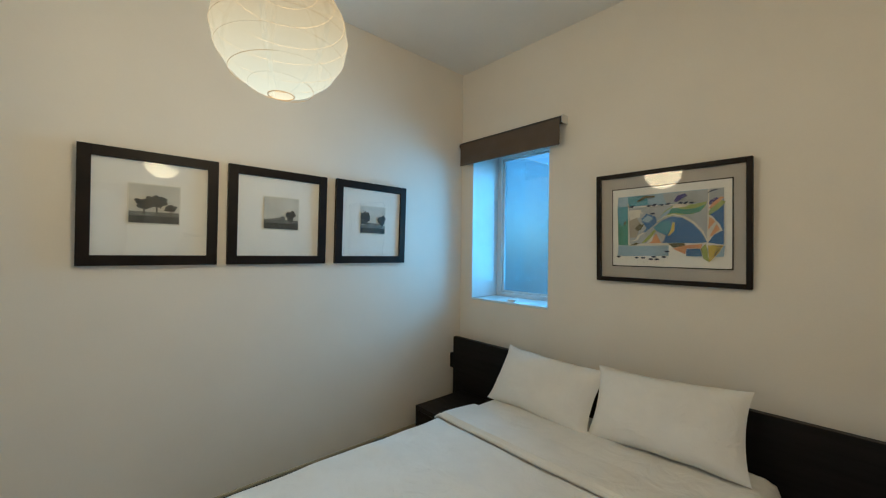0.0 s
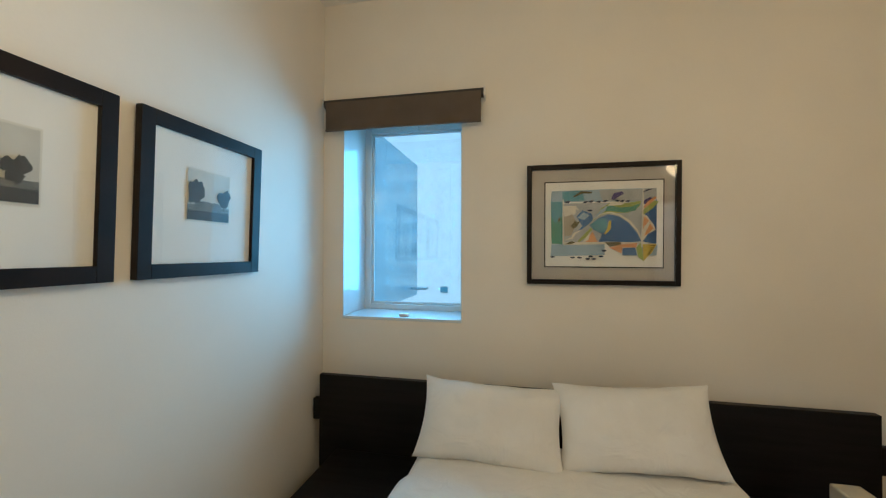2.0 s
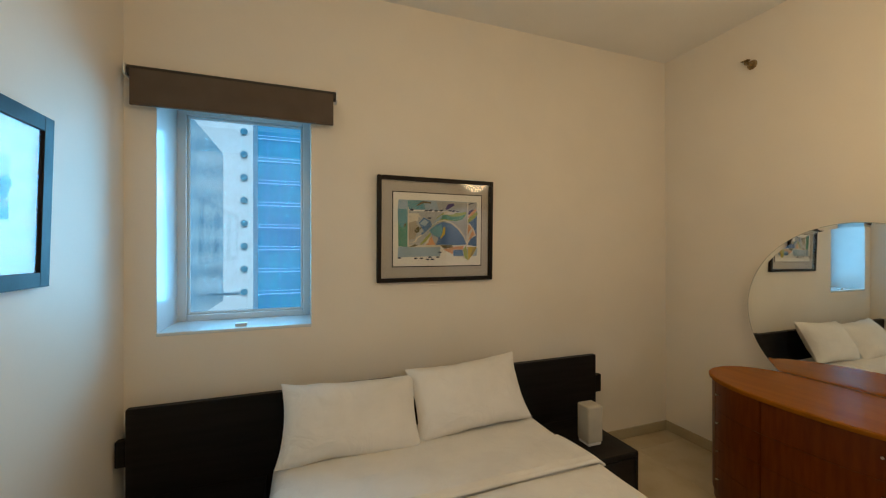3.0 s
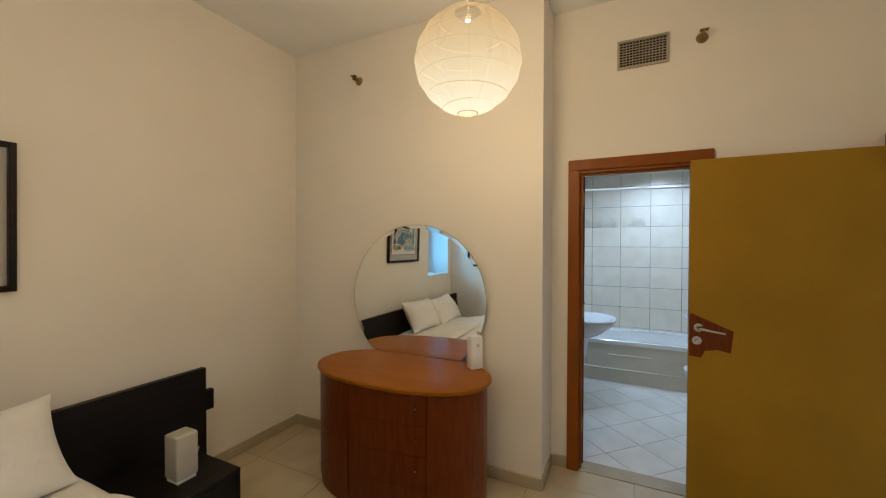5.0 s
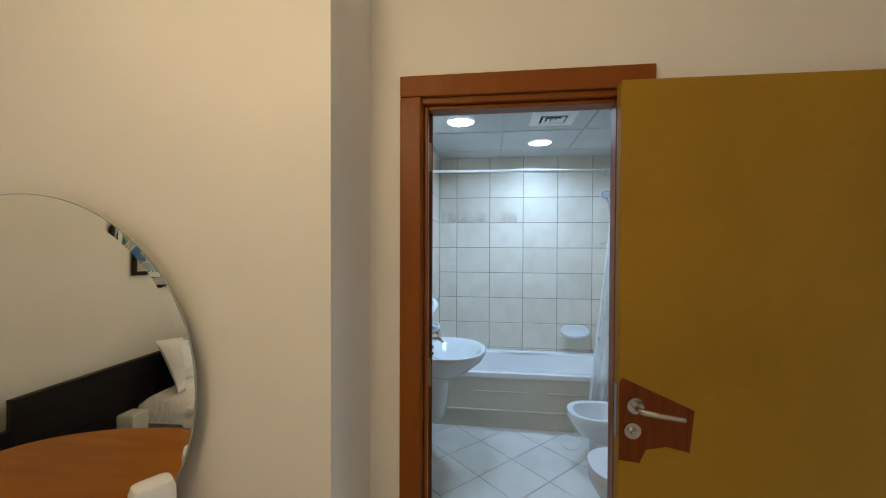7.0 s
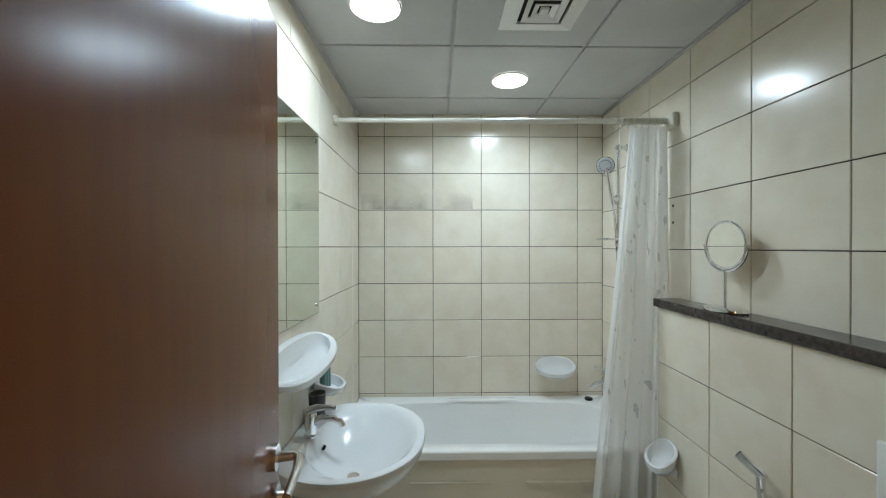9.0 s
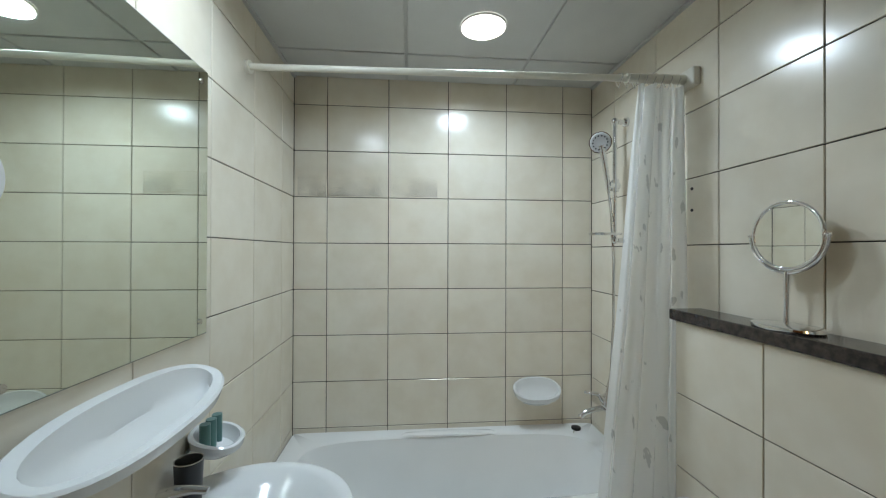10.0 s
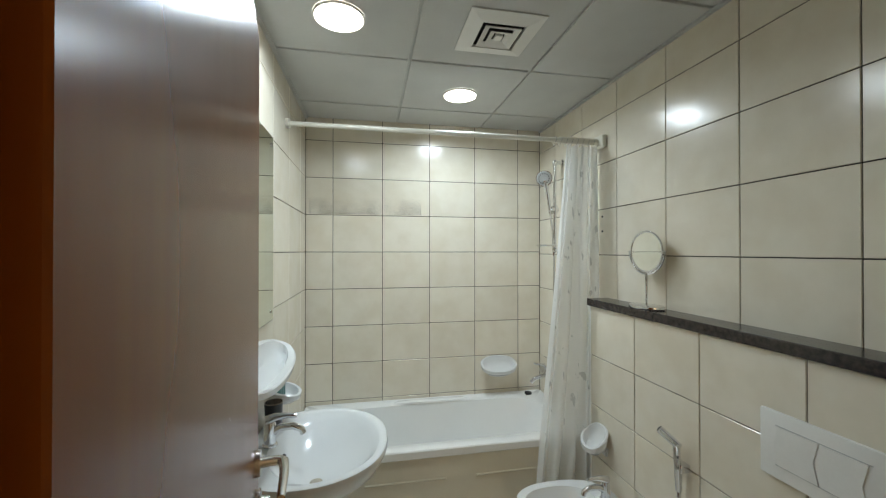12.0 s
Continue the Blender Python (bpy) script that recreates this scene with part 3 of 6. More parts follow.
def fold_mesh():
    """The turned-back band: a rounded double layer across the bed."""
    rings = []
    n = 64
    for k in range(n + 1):
        s = (k / n - 0.5) * 1.50
        edge = min(1.0, (0.75 - abs(s)) / 0.06 + 0.25)
        w = 0.010 * noise.noise(Vector((s * 2.3, 1.0, 5.0)))
        ya, yb = -0.605 + w + 0.015 * noise.noise(Vector((s * 1.2, 7.0, 1.0))), -0.30 + w
        z = 0.535 + DROP - 0.03 * (1 - edge) + 0.5 * w
        t = 0.009 * edge + 0.003
        ring = []
        for q in range(9):
            a = -math.pi / 2 - math.pi * q / 8
            ring.append((1.335 + s, ya + t * math.cos(a) * 1.0, z + t + t * math.sin(a) * -1.0))
        ring = ring + [(1.335 + s, y, z + 2 * t - 0.028 * ((y - ya) / (yb - ya)) ** 2 + 0.005 * noise.noise(Vector((s * 3, y * 5, 2)))) for y in np.linspace(ya + 0.03, yb, 9)] \
            + [(1.335 + s, y, z - 0.04) for y in np.linspace(yb, ya + 0.02, 6)]
        rings.append(ring)
    return rings_mesh(rings, cap_first=True, cap_last=True)


part("turned_back_band", fold_mesh(), LINEN, duvet, "", True)
sheet = soft_slab(0.575, 2.095, -0.66, 0.165, 0.34, 0.535 + DROP, 0.10, amp=0.012, seed=4.2)
tagged(obj("top_sheet", sheet, LINEN, True), "rumpled white cotton sheet at the head of the bed", "sheet")


def pillow_mesh(w, h, d, seed):
    """A plump pillow with pointed corners, in its own x, z plane."""
    bm = bmesh.new()
    n = 30
    sides = []
    for sgn in (1, -1):
        g = []
        for j in range(n + 1):
            row = []
            for i in range(n + 1):
                u, v = i / n * 2 - 1, j / n * 2 - 1
                pinch = 1 - 0.085 * (1 - u * u) * (v * v) ** 0.6
                pinch2 = 1 - 0.075 * (1 - v * v) * (u * u) ** 0.6
                f = ((1 - abs(u) ** 2.6) * (1 - abs(v) ** 2.6)) ** 0.55
                wr = 0.10 * noise.noise(Vector((u * 1.7 + seed, v * 1.7, sgn))) + 0.05 * noise.noise(Vector((u * 4 + seed, v * 5, sgn)))
                row.append((u * w / 2 * pinch2, sgn * d / 2 * f * (1 + wr) - 0.02 * (1 - v), v * h / 2 * pinch + 0.012 * noise.noise(Vector((u * 2 + seed, v, 3)))))
            g.append(row)
        sides.append(g)
    vs = [[[None] * (n + 1) for _ in range(n + 1)] for _ in range(2)]
    for s_ in range(2):
        for j in range(n + 1):
            for i in range(n + 1):
                if s_ == 1 and (i in (0, n) or j in (0, n)):
                    vs[1][j][i] = vs[0][j][i]
                else:
                    vs[s_][j][i] = bm.verts.new(sides[s_][j][i])
    for s_ in range(2):
        for j in range(n):
            for i in range(n):
                q = (vs[s_][j][i], vs[s_][j][i + 1], vs[s_][j + 1][i + 1], vs[s_][j + 1][i])
                bm.faces.new(q if s_ else q[::-1])
    return bm


for px, py, pz, rot, tip, seed in ((0.965, -0.022, 0.635, -6, -28, 1.0), (1.640, 0.008, 0.660, 8, -23, 9.0)):
    pl = obj("pillow", pillow_mesh(0.715, 0.395, 0.20, seed), LINEN, True)
    pl.matrix_world = Matrix.Translation((px, py, pz)) @ Matrix.Rotation(radians(tip), 4, "X") @ Matrix.Rotation(radians(-rot * 0.4), 4, "Y")
    tagged(pl, "plump white cotton pillow leaning on the headboard", "pillow", "pillows on the bed")

# small white lamp on the bedside table
tl = thing("table_lamp", "small unlit white cuboid table lamp on the bedside table", "lamp", (2.40, -0.14, 0.332))
part("shade", boxbm(2.345, 2.455, -0.19, -0.085, 0.330, 0.552, bevel=0.012, seg=3), mat("frosted_glass", (0.50, 0.47, 0.39), 0.3, vary=0.06, scale=9, bump=0.02), tl, "frosted white glass shade", True)
part("base", boxbm(2.352, 2.448, -0.183, -0.092, 0.312, 0.329, bevel=0.003), PLASTIC, tl)
part("cord", sweep(bmesh.new(), [(2.44, -0.10, 0.318), (2.50, -0.06, 0.322), (2.56, 0.0, 0.322), (2.62, 0.08, 0.32), (2.66, 0.2, 0.25), (2.67, 0.29, 0.25)], 0.0035, 8), PLASTIC, tl, "thin white mains cord", True)


# ---- framed photographs ----
PHOTO = mat("grey_photo_sky", (0.64, 0.62, 0.54), 0.6, vary=0.1, scale=5, grain=0.05, bump=0)
PHOTO_DARK = mat("grey_photo_land", (0.055, 0.055, 0.048), 0.6, vary=0.2, scale=20, grain=0.2, bump=0)
PHOTO_MID = mat("grey_photo_haze", (0.20, 0.20, 0.18), 0.6, vary=0.2, scale=14, grain=0.15, bump=0)


def blob(cx, cz, rx, rz, seed, n=30, rough=0.25):
    return [(cx + rx * (1 + rough * noise.noise(Vector((math.cos(2 * math.pi * k / n) * 2, math.sin(2 * math.pi * k / n) * 2, seed)))) * math.cos(2 * math.pi * k / n),
             cz + rz * (1 + rough * noise.noise(Vector((math.cos(2 * math.pi * k / n) * 2, math.sin(2 * math.pi * k / n) * 2, seed + 5)))) * math.sin(2 * math.pi * k / n)) for k in range(n)]


def on_west(points, x):
    """A thin leaf of print on the west wall from (y, z) pairs."""
    return rings_mesh([[(x, y, z) for y, z in points], [(x + 0.0008, y, z) for y, z in points]], cap_first=True, cap_last=True)


def on_north(points, y):
    return rings_mesh([[(x, y, z) for x, z in points], [(x, y - 0.0008, z) for x, z in points]], cap_first=True, cap_last=True)


def rect(a0, a1, b0, b1):
    return [(a0, b0), (a1, b0), (a1, b1), (a0, b1)]


def picture(y0, y1, z0, z1, label, trees):
    p = thing("framed_photograph", label, "picture", (X_W, (y0 + y1) / 2, z0), "row of framed photographs")
    w, d = 0.050, 0.028
    xa, xb = X_W + 0.001, X_W + d
    part("frame_side", boxbm(xa, xb, y0, y0 + w, z0, z1, bevel=0.0012), FRAME_M, p)
    part("frame_side", boxbm(xa, xb, y1 - w, y1, z0, z1, bevel=0.0012), FRAME_M, p)
    part("frame_rail", boxbm(xa, xb, y0 + w, y1 - w, z0, z0 + w, bevel=0.0012), FRAME_M, p)
    part("frame_rail", boxbm(xa, xb, y0 + w, y1 - w, z1 - w, z1, bevel=0.0012), FRAME_M, p)
    mb = part("mat_board", boxbm(xa, X_W + 0.012, y0 + w, y1 - w, z0 + w, z1 - w), MATBOARD, p, "white mat board")
    cy, cz = (y0 + y1) / 2 + 0.005, (z0 + z1) / 2 + 0.024
    hw, hh = 0.103, 0.096
    part("print_border", on_west(rect(cy - hw - 0.006, cy + hw + 0.006, cz - hh - 0.008, cz + hh + 0.006), X_W + 0.0125), CREAMPL, mb)
    part("print", on_west(rect(cy - hw, cy + hw, cz - hh, cz + hh), X_W + 0.0138), PHOTO, mb, "misty grey landscape photograph")
    part("print_mist", on_west(rect(cy - hw, cy + hw, cz - hh, cz - hh * 0.40), X_W + 0.0146), PHOTO_MID, mb)
    part("print_land", on_west(rect(cy - hw, cy + hw, cz - hh, cz - hh * 0.62), X_W + 0.0152), PHOTO_DARK, mb)
    for k, (ty, tz, rx, rz, trunk, m) in enumerate(trees):
        part("print_tree", on_west(blob(cy + ty * hw, cz + tz * hh, rx * hw, rz * hh, k + y0, 44, 0.6), X_W + 0.0162 + 0.00012 * k), m, mb)
        rt = random.Random(k + int(100 * z1))
        for q in range(11):
            part("print_foliage", on_west(blob(cy + (ty + rt.uniform(-0.9, 0.9) * rx) * hw, cz + (tz + rt.uniform(-0.8, 0.8) * rz) * hh, rx * hw * 0.36, rz * hh * 0.36, q + k * 7 + y0, 30, 0.8), X_W + 0.0166 + 0.00003 * (q + 11 * k)), m, mb)
        if trunk:
            part("print_trunk", on_west(rect(cy + ty * hw - 0.003, cy + ty * hw + 0.003, cz - hh * 0.55, cz + tz * hh), X_W + 0.0158), m, mb)
    gl = part("glass", boxbm(X_W + 0.019, X_W + 0.021, y0 + w, y1 - w, z0 + w, z1 - w), PICGLASS, p, "clear picture glass")
    gl.visible_shadow = False
    p.rotation_euler.y = radians(1.5)  # hangs leaning forward
    return p


picture(-2.199, -1.627, 1.388, 1.958, "dark framed misty photograph of three round trees",
        [(-0.42, 0.0, 0.34, 0.24, 1, PHOTO_DARK), (0.08, 0.14, 0.42, 0.34, 1, PHOTO_DARK), (0.65, -0.18, 0.22, 0.18, 1, PHOTO_DARK)])
picture(-1.577, -0.990, 1.388, 1.962, "dark framed misty photograph of a lone tree",
        [(-0.25, -0.42, 0.42, 0.10, 0, PHOTO_MID), (0.05, -0.36, 0.14, 0.15, 0, PHOTO_MID), (0.54, -0.12, 0.24, 0.33, 1, PHOTO_DARK)])
picture(-0.920, -0.335, 1.388, 1.968, "dark framed misty photograph of garden trees",
        [(-0.62, 0.12, 0.34, 0.50, 1, PHOTO_DARK), (-0.15, -0.42, 0.55, 0.20, 0, PHOTO_MID), (0.72, 0.0, 0.30, 0.34, 1, PHOTO_DARK), (0.2, -0.40, 0.3, 0.2, 0, PHOTO_MID)])

# ---- abstract print floating between glass ----
ART_X0, ART_X1, ART_Z0, ART_Z1 = 1.150, 1.945, 1.308, 1.976
art = thing("framed_abstract_print", "abstract blue and green print floating in a thin dark frame", "picture", (1.55, Y_N, ART_Z0))
fw = 0.026
for nm, b in (("frame_side", (ART_X0, ART_X0 + fw, ART_Z0, ART_Z1)), ("frame_side", (ART_X1 - fw, ART_X1, ART_Z0, ART_Z1)), ("frame_rail", (ART_X0 + fw, ART_X1 - fw, ART_Z0, ART_Z0 + fw)), ("frame_rail", (ART_X0 + fw, ART_X1 - fw, ART_Z1 - fw, ART_Z1))):
    part(nm, boxbm(b[0], b[1], Y_N - 0.030, Y_N - 0.001, b[2], b[3], bevel=0.003), FRAME_M, art)
part("backing", boxbm(ART_X0 + fw, ART_X1 - fw, Y_N - 0.006, Y_N - 0.001, ART_Z0 + fw, ART_Z1 - fw), mat("greige_backing", (0.50, 0.46, 0.40), 0.7, vary=0.03, bump=0.03), art, "greige backing board")
AX0, AX1, AZ0, AZ1 = 1.246, 1.866, 1.402, 1.882
sheet_p = part("sheet_edge", boxbm(AX0, AX1, Y_N - 0.013, Y_N - 0.009, AZ0, AZ1), FRAME_M, art, "thin dark edge of the print")
part("sheet_paper", boxbm(AX0 + 0.006, AX1 - 0.006, Y_N - 0.0145, Y_N - 0.0131, AZ0 + 0.006, AZ1 - 0.006), MATBOARD, sheet_p, "white printed paper")


def ink(name, c):
    return mat(name, c, 0.6, vary=0.08, scale=12, grain=0.06, grain_scale=60, bump=0)


INK = {"sky": ink("ink_pale_blue", (0.36, 0.48, 0.58)), "blue": ink("ink_blue", (0.085, 0.19, 0.40)), "grey": ink("ink_grey", (0.44, 0.46, 0.46)), "green": ink("ink_green", (0.10, 0.30, 0.20)),
       "lime": ink("ink_lime", (0.36, 0.42, 0.10)), "peach": ink("ink_peach", (0.72, 0.36, 0.15)), "navy": ink("ink_navy", (0.025, 0.035, 0.08)), "cream": ink("ink_cream", (0.72, 0.68, 0.56)),
       "olive": ink("ink_olive", (0.13, 0.11, 0.04)), "violet": ink("ink_violet", (0.08, 0.06, 0.20)), "yellow": ink("ink_yellow", (0.60, 0.45, 0.05)), "teal": ink("ink_teal", (0.13, 0.34, 0.42)),
       "beige": ink("ink_beige", (0.42, 0.36, 0.26)), "deep": ink("ink_deep_blue", (0.05, 0.14, 0.34))}
layer = [0]


def stroke(colour, pts, name="shape"):
    """A patch of ink; u, v from 0 to 1 across the printed field."""
    layer[0] += 1
    P = [(AX0 + 0.045 + u * (AX1 - AX0 - 0.09), AZ0 + 0.07 + v * (AZ1 - AZ0 - 0.13)) for u, v in pts]
    part(name, on_north(P, Y_N - 0.0150 - 0.00018 * layer[0]), INK[colour], sheet_p)


def ribbon(colour, pts, w):
    """A tapering curved band of ink."""
    L, R = [], []
    n = len(pts)
    for i, (u, v) in enumerate(pts):
        a, b = pts[max(i - 1, 0)], pts[min(i + 1, n - 1)]
        d = Vector((b[0] - a[0], b[1] - a[1])).normalized()
        ww = w * (0.15 + math.sin(math.pi * (i + 0.4) / n))
        L.append((u - d.y * ww, v + d.x * ww))
        R.append((u + d.y * ww, v - d.x * ww))
    stroke(colour, L + R[::-1], "ribbon")


def arc(c, r, a0, a1, n=14, sq=1.0):
    return [(c[0] + r * math.cos(radians(a0 + (a1 - a0) * k / n)), c[1] + sq * r * math.sin(radians(a0 + (a1 - a0) * k / n))) for k in range(n + 1)]


stroke("sky", [(-0.01, 1.02), (0.47, 1.03), (0.88, 1.03), (0.88, 0.82), (0.50, 0.84), (-0.02, 0.85)])
stroke("grey", [(0.46, 1.02), (0.88, 1.02), (0.88, 0.83), (0.50, 0.85)])
stroke("grey", [(0.89, 1.03), (1.01, 1.03), (1.01, 0.86), (0.88, 0.79)])
stroke("teal", [(0.10, 1.01), (0.30, 1.02), (0.32, 0.86), (0.10, 0.85)])
stroke("green", [(-0.02, 0.85), (0.10, 0.85), (0.10, 0.17), (-0.01, 0.18)])
stroke("teal", [(-0.02, 0.85), (0.10, 0.85), (0.10, 0.63), (0.03, 0.51), (-0.01, 0.61)])
stroke("sky", [(-0.01, 0.17), (0.52, 0.18), (0.52, 0.00), (-0.02, -0.02)])
stroke("grey", [(0.11, 0.82), (0.88, 0.82), (0.87, 0.21), (0.12, 0.19)])
stroke("cream", [(0.11, 0.78), (0.24, 0.78), (0.23, 0.65), (0.12, 0.59)])
stroke("beige", [(0.11, 0.60), (0.20, 0.65), (0.24, 0.52), (0.19, 0.31), (0.12, 0.30)])
stroke("blue", [(0.24, 0.61), (0.30, 0.71), (0.39, 0.65), (0.41, 0.56), (0.34, 0.46), (0.22, 0.32), (0.30, 0.46)])
stroke("sky", [(0.25, 0.59), (0.31, 0.68), (0.37, 0.63), (0.32, 0.55)])
stroke("lime", [(0.40, 0.54), (0.48, 0.73), (0.57, 0.82), (0.67, 0.80), (0.87, 0.84), (0.85, 0.75), (0.75, 0.66), (0.60, 0.66), (0.49, 0.63)])
stroke("green", [(0.48, 0.68), (0.57, 0.78), (0.67, 0.74), (0.77, 0.75), (0.86, 0.80), (0.81, 0.69), (0.71, 0.66), (0.58, 0.69)])
stroke("cream", [(0.55, 0.77), (0.58, 0.84), (0.75, 0.84), (0.68, 0.78)])
stroke("sky", [(0.40, 0.56), (0.48, 0.71), (0.55, 0.78), (0.53, 0.71), (0.46, 0.60)])
stroke("blue", [(0.37, 0.47), (0.46, 0.58), (0.55, 0.64), (0.65, 0.61), (0.75, 0.50), (0.83, 0.35), (0.87, 0.22), (0.77, 0.20), (0.46, 0.21), (0.50, 0.33), (0.41, 0.40)])
stroke("deep", [(0.49, 0.32), (0.58, 0.54), (0.69, 0.53), (0.79, 0.40), (0.85, 0.23), (0.77, 0.21), (0.47, 0.22)])
stroke("teal", [(0.37, 0.47), (0.45, 0.56), (0.53, 0.58), (0.55, 0.47), (0.51, 0.35), (0.44, 0.38)])
ribbon("cream", [(0.40, 0.56), (0.48, 0.64), (0.57, 0.67), (0.67, 0.62), (0.76, 0.52), (0.83, 0.39), (0.87, 0.24)], 0.01)
ribbon("yellow", [(0.52, 0.33), (0.56, 0.41), (0.57, 0.54)], 0.016)
ribbon("cream", [(0.13, 0.24), (0.20, 0.27), (0.22, 0.34), (0.28, 0.39)], 0.012)
ribbon("cream", [(0.15, 0.74), (0.23, 0.76), (0.26, 0.71)], 0.01)
stroke("olive", [(0.18, 0.46), (0.23, 0.55), (0.25, 0.52), (0.28, 0.54), (0.24, 0.44), (0.21, 0.42)])
stroke("olive", [(0.05, 0.56), (0.07, 0.61), (0.08, 0.56), (0.06, 0.52)])
ribbon("lime", [(0.26, 0.21), (0.32, 0.29), (0.39, 0.42)], 0.02)
stroke("peach", [(0.33, 0.20), (0.40, 0.37), (0.45, 0.21)])
stroke("cream", [(0.30, 0.20), (0.38, 0.37), (0.36, 0.24)])
stroke("cream", [(0.10, 0.89), (0.11, 0.89), (0.12, 0.18), (0.11, 0.18)])
stroke("deep", [(0.88, 0.66), (1.01, 0.86), (1.01, 0.18), (0.88, 0.21)])
ribbon("violet", [(0.89, 0.79), (0.92, 0.84), (0.96, 0.88)], 0.022)
ribbon("lime", [(0.88, 0.64), (0.94, 0.73), (1.01, 0.83)], 0.03)
ribbon("peach", [(0.89, 0.73), (0.94, 0.81), (1.00, 0.89)], 0.018)
stroke("cream", [(0.88, 0.64), (0.92, 0.61), (0.94, 0.56), (0.98, 0.48), (1.00, 0.39), (0.93, 0.33), (0.88, 0.21)])
stroke("peach", [(0.89, 0.60), (0.92, 0.57), (0.94, 0.53), (0.90, 0.45), (0.88, 0.39)])
stroke("peach", [(0.89, 0.30), (0.95, 0.49), (0.98, 0.41), (0.92, 0.32)])
stroke("cream", [(0.88, 1.01), (0.89, 1.01), (0.88, 0.21), (0.87, 0.21)])
stroke("cream", [(0.11, 0.20), (0.56, 0.21), (0.87, 0.20), (0.87, 0.18), (0.52, 0.17), (0.11, 0.16)])
stroke("olive", [(0.52, 0.20), (0.67, 0.21), (0.69, 0.14), (0.62, 0.15), (0.57, 0.13)])
stroke("olive", [(0.12, 0.17), (0.19, 0.22), (0.23, 0.20), (0.18, 0.17)])
stroke("peach", [(0.56, 0.12), (0.68, 0.17), (0.83, 0.19), (0.82, 0.12), (0.69, 0.12), (0.68, 0.03)])
stroke("blue", [(0.69, 0.11), (0.81, 0.12), (0.83, -0.00), (0.69, 0.00)])
stroke("sky", [(0.84, 0.12), (1.02, 0.16), (1.01, 0.00), (0.90, -0.01)])
stroke("lime", [(0.82, 0.12), (0.86, 0.19), (0.88, 0.07), (0.89, -0.09), (0.84, -0.03)])
stroke("yellow", [(0.88, 0.17), (1.01, 0.17), (0.97, 0.05), (0.89, -0.09)])
stroke("olive", [(0.91, -0.01), (0.95, 0.05), (0.95, 0.02)])
stroke("olive", [(0.92, 0.03), (0.96, 0.08), (0.96, 0.05)])
stroke("olive", [(0.93, 0.07), (0.98, 0.11), (0.97, 0.08)])
stroke("olive", [(0.93, 0.11), (0.99, 0.13), (0.98, 0.11)])
stroke("olive", [(0.94, 0.15), (1.00, 0.16), (0.99, 0.14)])
stroke("navy", [(0.11, 0.83), (0.14, 0.86), (0.18, 0.86), (0.16, 0.82)])
stroke("navy", [(0.30, 0.82), (0.32, 0.85), (0.36, 0.85), (0.34, 0.82)])
stroke("navy", [(0.35, 0.83), (0.38, 0.86), (0.41, 0.86), (0.39, 0.82)])
stroke("navy", [(0.42, 0.83), (0.45, 0.85), (0.48, 0.85), (0.47, 0.82)])
stroke("navy", [(0.49, 0.83), (0.51, 0.86), (0.55, 0.86), (0.53, 0.83)])
stroke("navy", [(0.61, 0.84), (0.63, 0.86), (0.66, 0.86), (0.65, 0.83)])
stroke("navy", [(0.66, 0.83), (0.68, 0.86), (0.71, 0.86), (0.69, 0.82)])
stroke("navy", [(0.71, 0.83), (0.73, 0.85), (0.76, 0.85), (0.75, 0.82)])
ribbon("olive", [(0.21, 0.92), (0.29, 0.99), (0.39, 0.98)], 0.018)
ribbon("violet", [(0.59, 0.87), (0.63, 0.94), (0.69, 0.97)], 0.03)
ribbon("navy", [(0.88, 0.97), (0.92, 1.00), (0.96, 1.01)], 0.008)
stroke("navy", blob(-0.00, -0.03, 0.024, 0.014, 156, 14))
stroke("navy", blob(0.20, -0.04, 0.024, 0.014, 254, 14))
stroke("navy", blob(0.27, -0.04, 0.024, 0.014, 286, 14))
stroke("navy", blob(0.35, -0.06, 0.024, 0.014, 328, 14))
stroke("navy", blob(0.41, -0.06, 0.024, 0.014, 362, 14))
stroke("navy", blob(0.48, -0.02, 0.024, 0.014, 396, 14))
stroke("navy", blob(0.38, -0.02, 0.024, 0.014, 344, 14))
stroke("navy", blob(0.51, 0.07, 0.024, 0.014, 412, 14))
stroke("navy", blob(0.37, 0.70, 0.024, 0.014, 332, 14))
gl = part("glass", boxbm(ART_X0 + fw, ART_X1 - fw, Y_N - 0.0275, Y_N - 0.0255, ART_Z0 + fw, ART_Z1 - fw), PICGLASS, art, "clear picture glass")
gl.visible_shadow = False
art.rotation_euler.x, art.rotation_euler.z = radians(1.7), radians(0.5)
art.location.y -= 0.004

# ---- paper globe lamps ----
PAPER = bpy.data.materials.new("rice_paper_glow")
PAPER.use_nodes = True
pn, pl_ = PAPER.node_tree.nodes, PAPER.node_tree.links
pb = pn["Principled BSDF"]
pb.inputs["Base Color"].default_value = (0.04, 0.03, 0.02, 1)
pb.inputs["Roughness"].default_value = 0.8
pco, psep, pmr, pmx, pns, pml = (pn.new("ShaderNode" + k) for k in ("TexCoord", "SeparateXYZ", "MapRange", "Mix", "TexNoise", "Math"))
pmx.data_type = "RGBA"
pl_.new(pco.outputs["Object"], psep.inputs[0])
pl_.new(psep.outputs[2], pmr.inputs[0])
# bulb's hot spot put into the emission: dim orange top, bright pale foot
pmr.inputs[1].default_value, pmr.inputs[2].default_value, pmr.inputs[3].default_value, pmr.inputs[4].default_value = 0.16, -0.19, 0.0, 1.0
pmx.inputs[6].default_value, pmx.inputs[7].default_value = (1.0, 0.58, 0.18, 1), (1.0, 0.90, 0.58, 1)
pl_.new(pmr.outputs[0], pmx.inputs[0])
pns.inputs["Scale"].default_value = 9
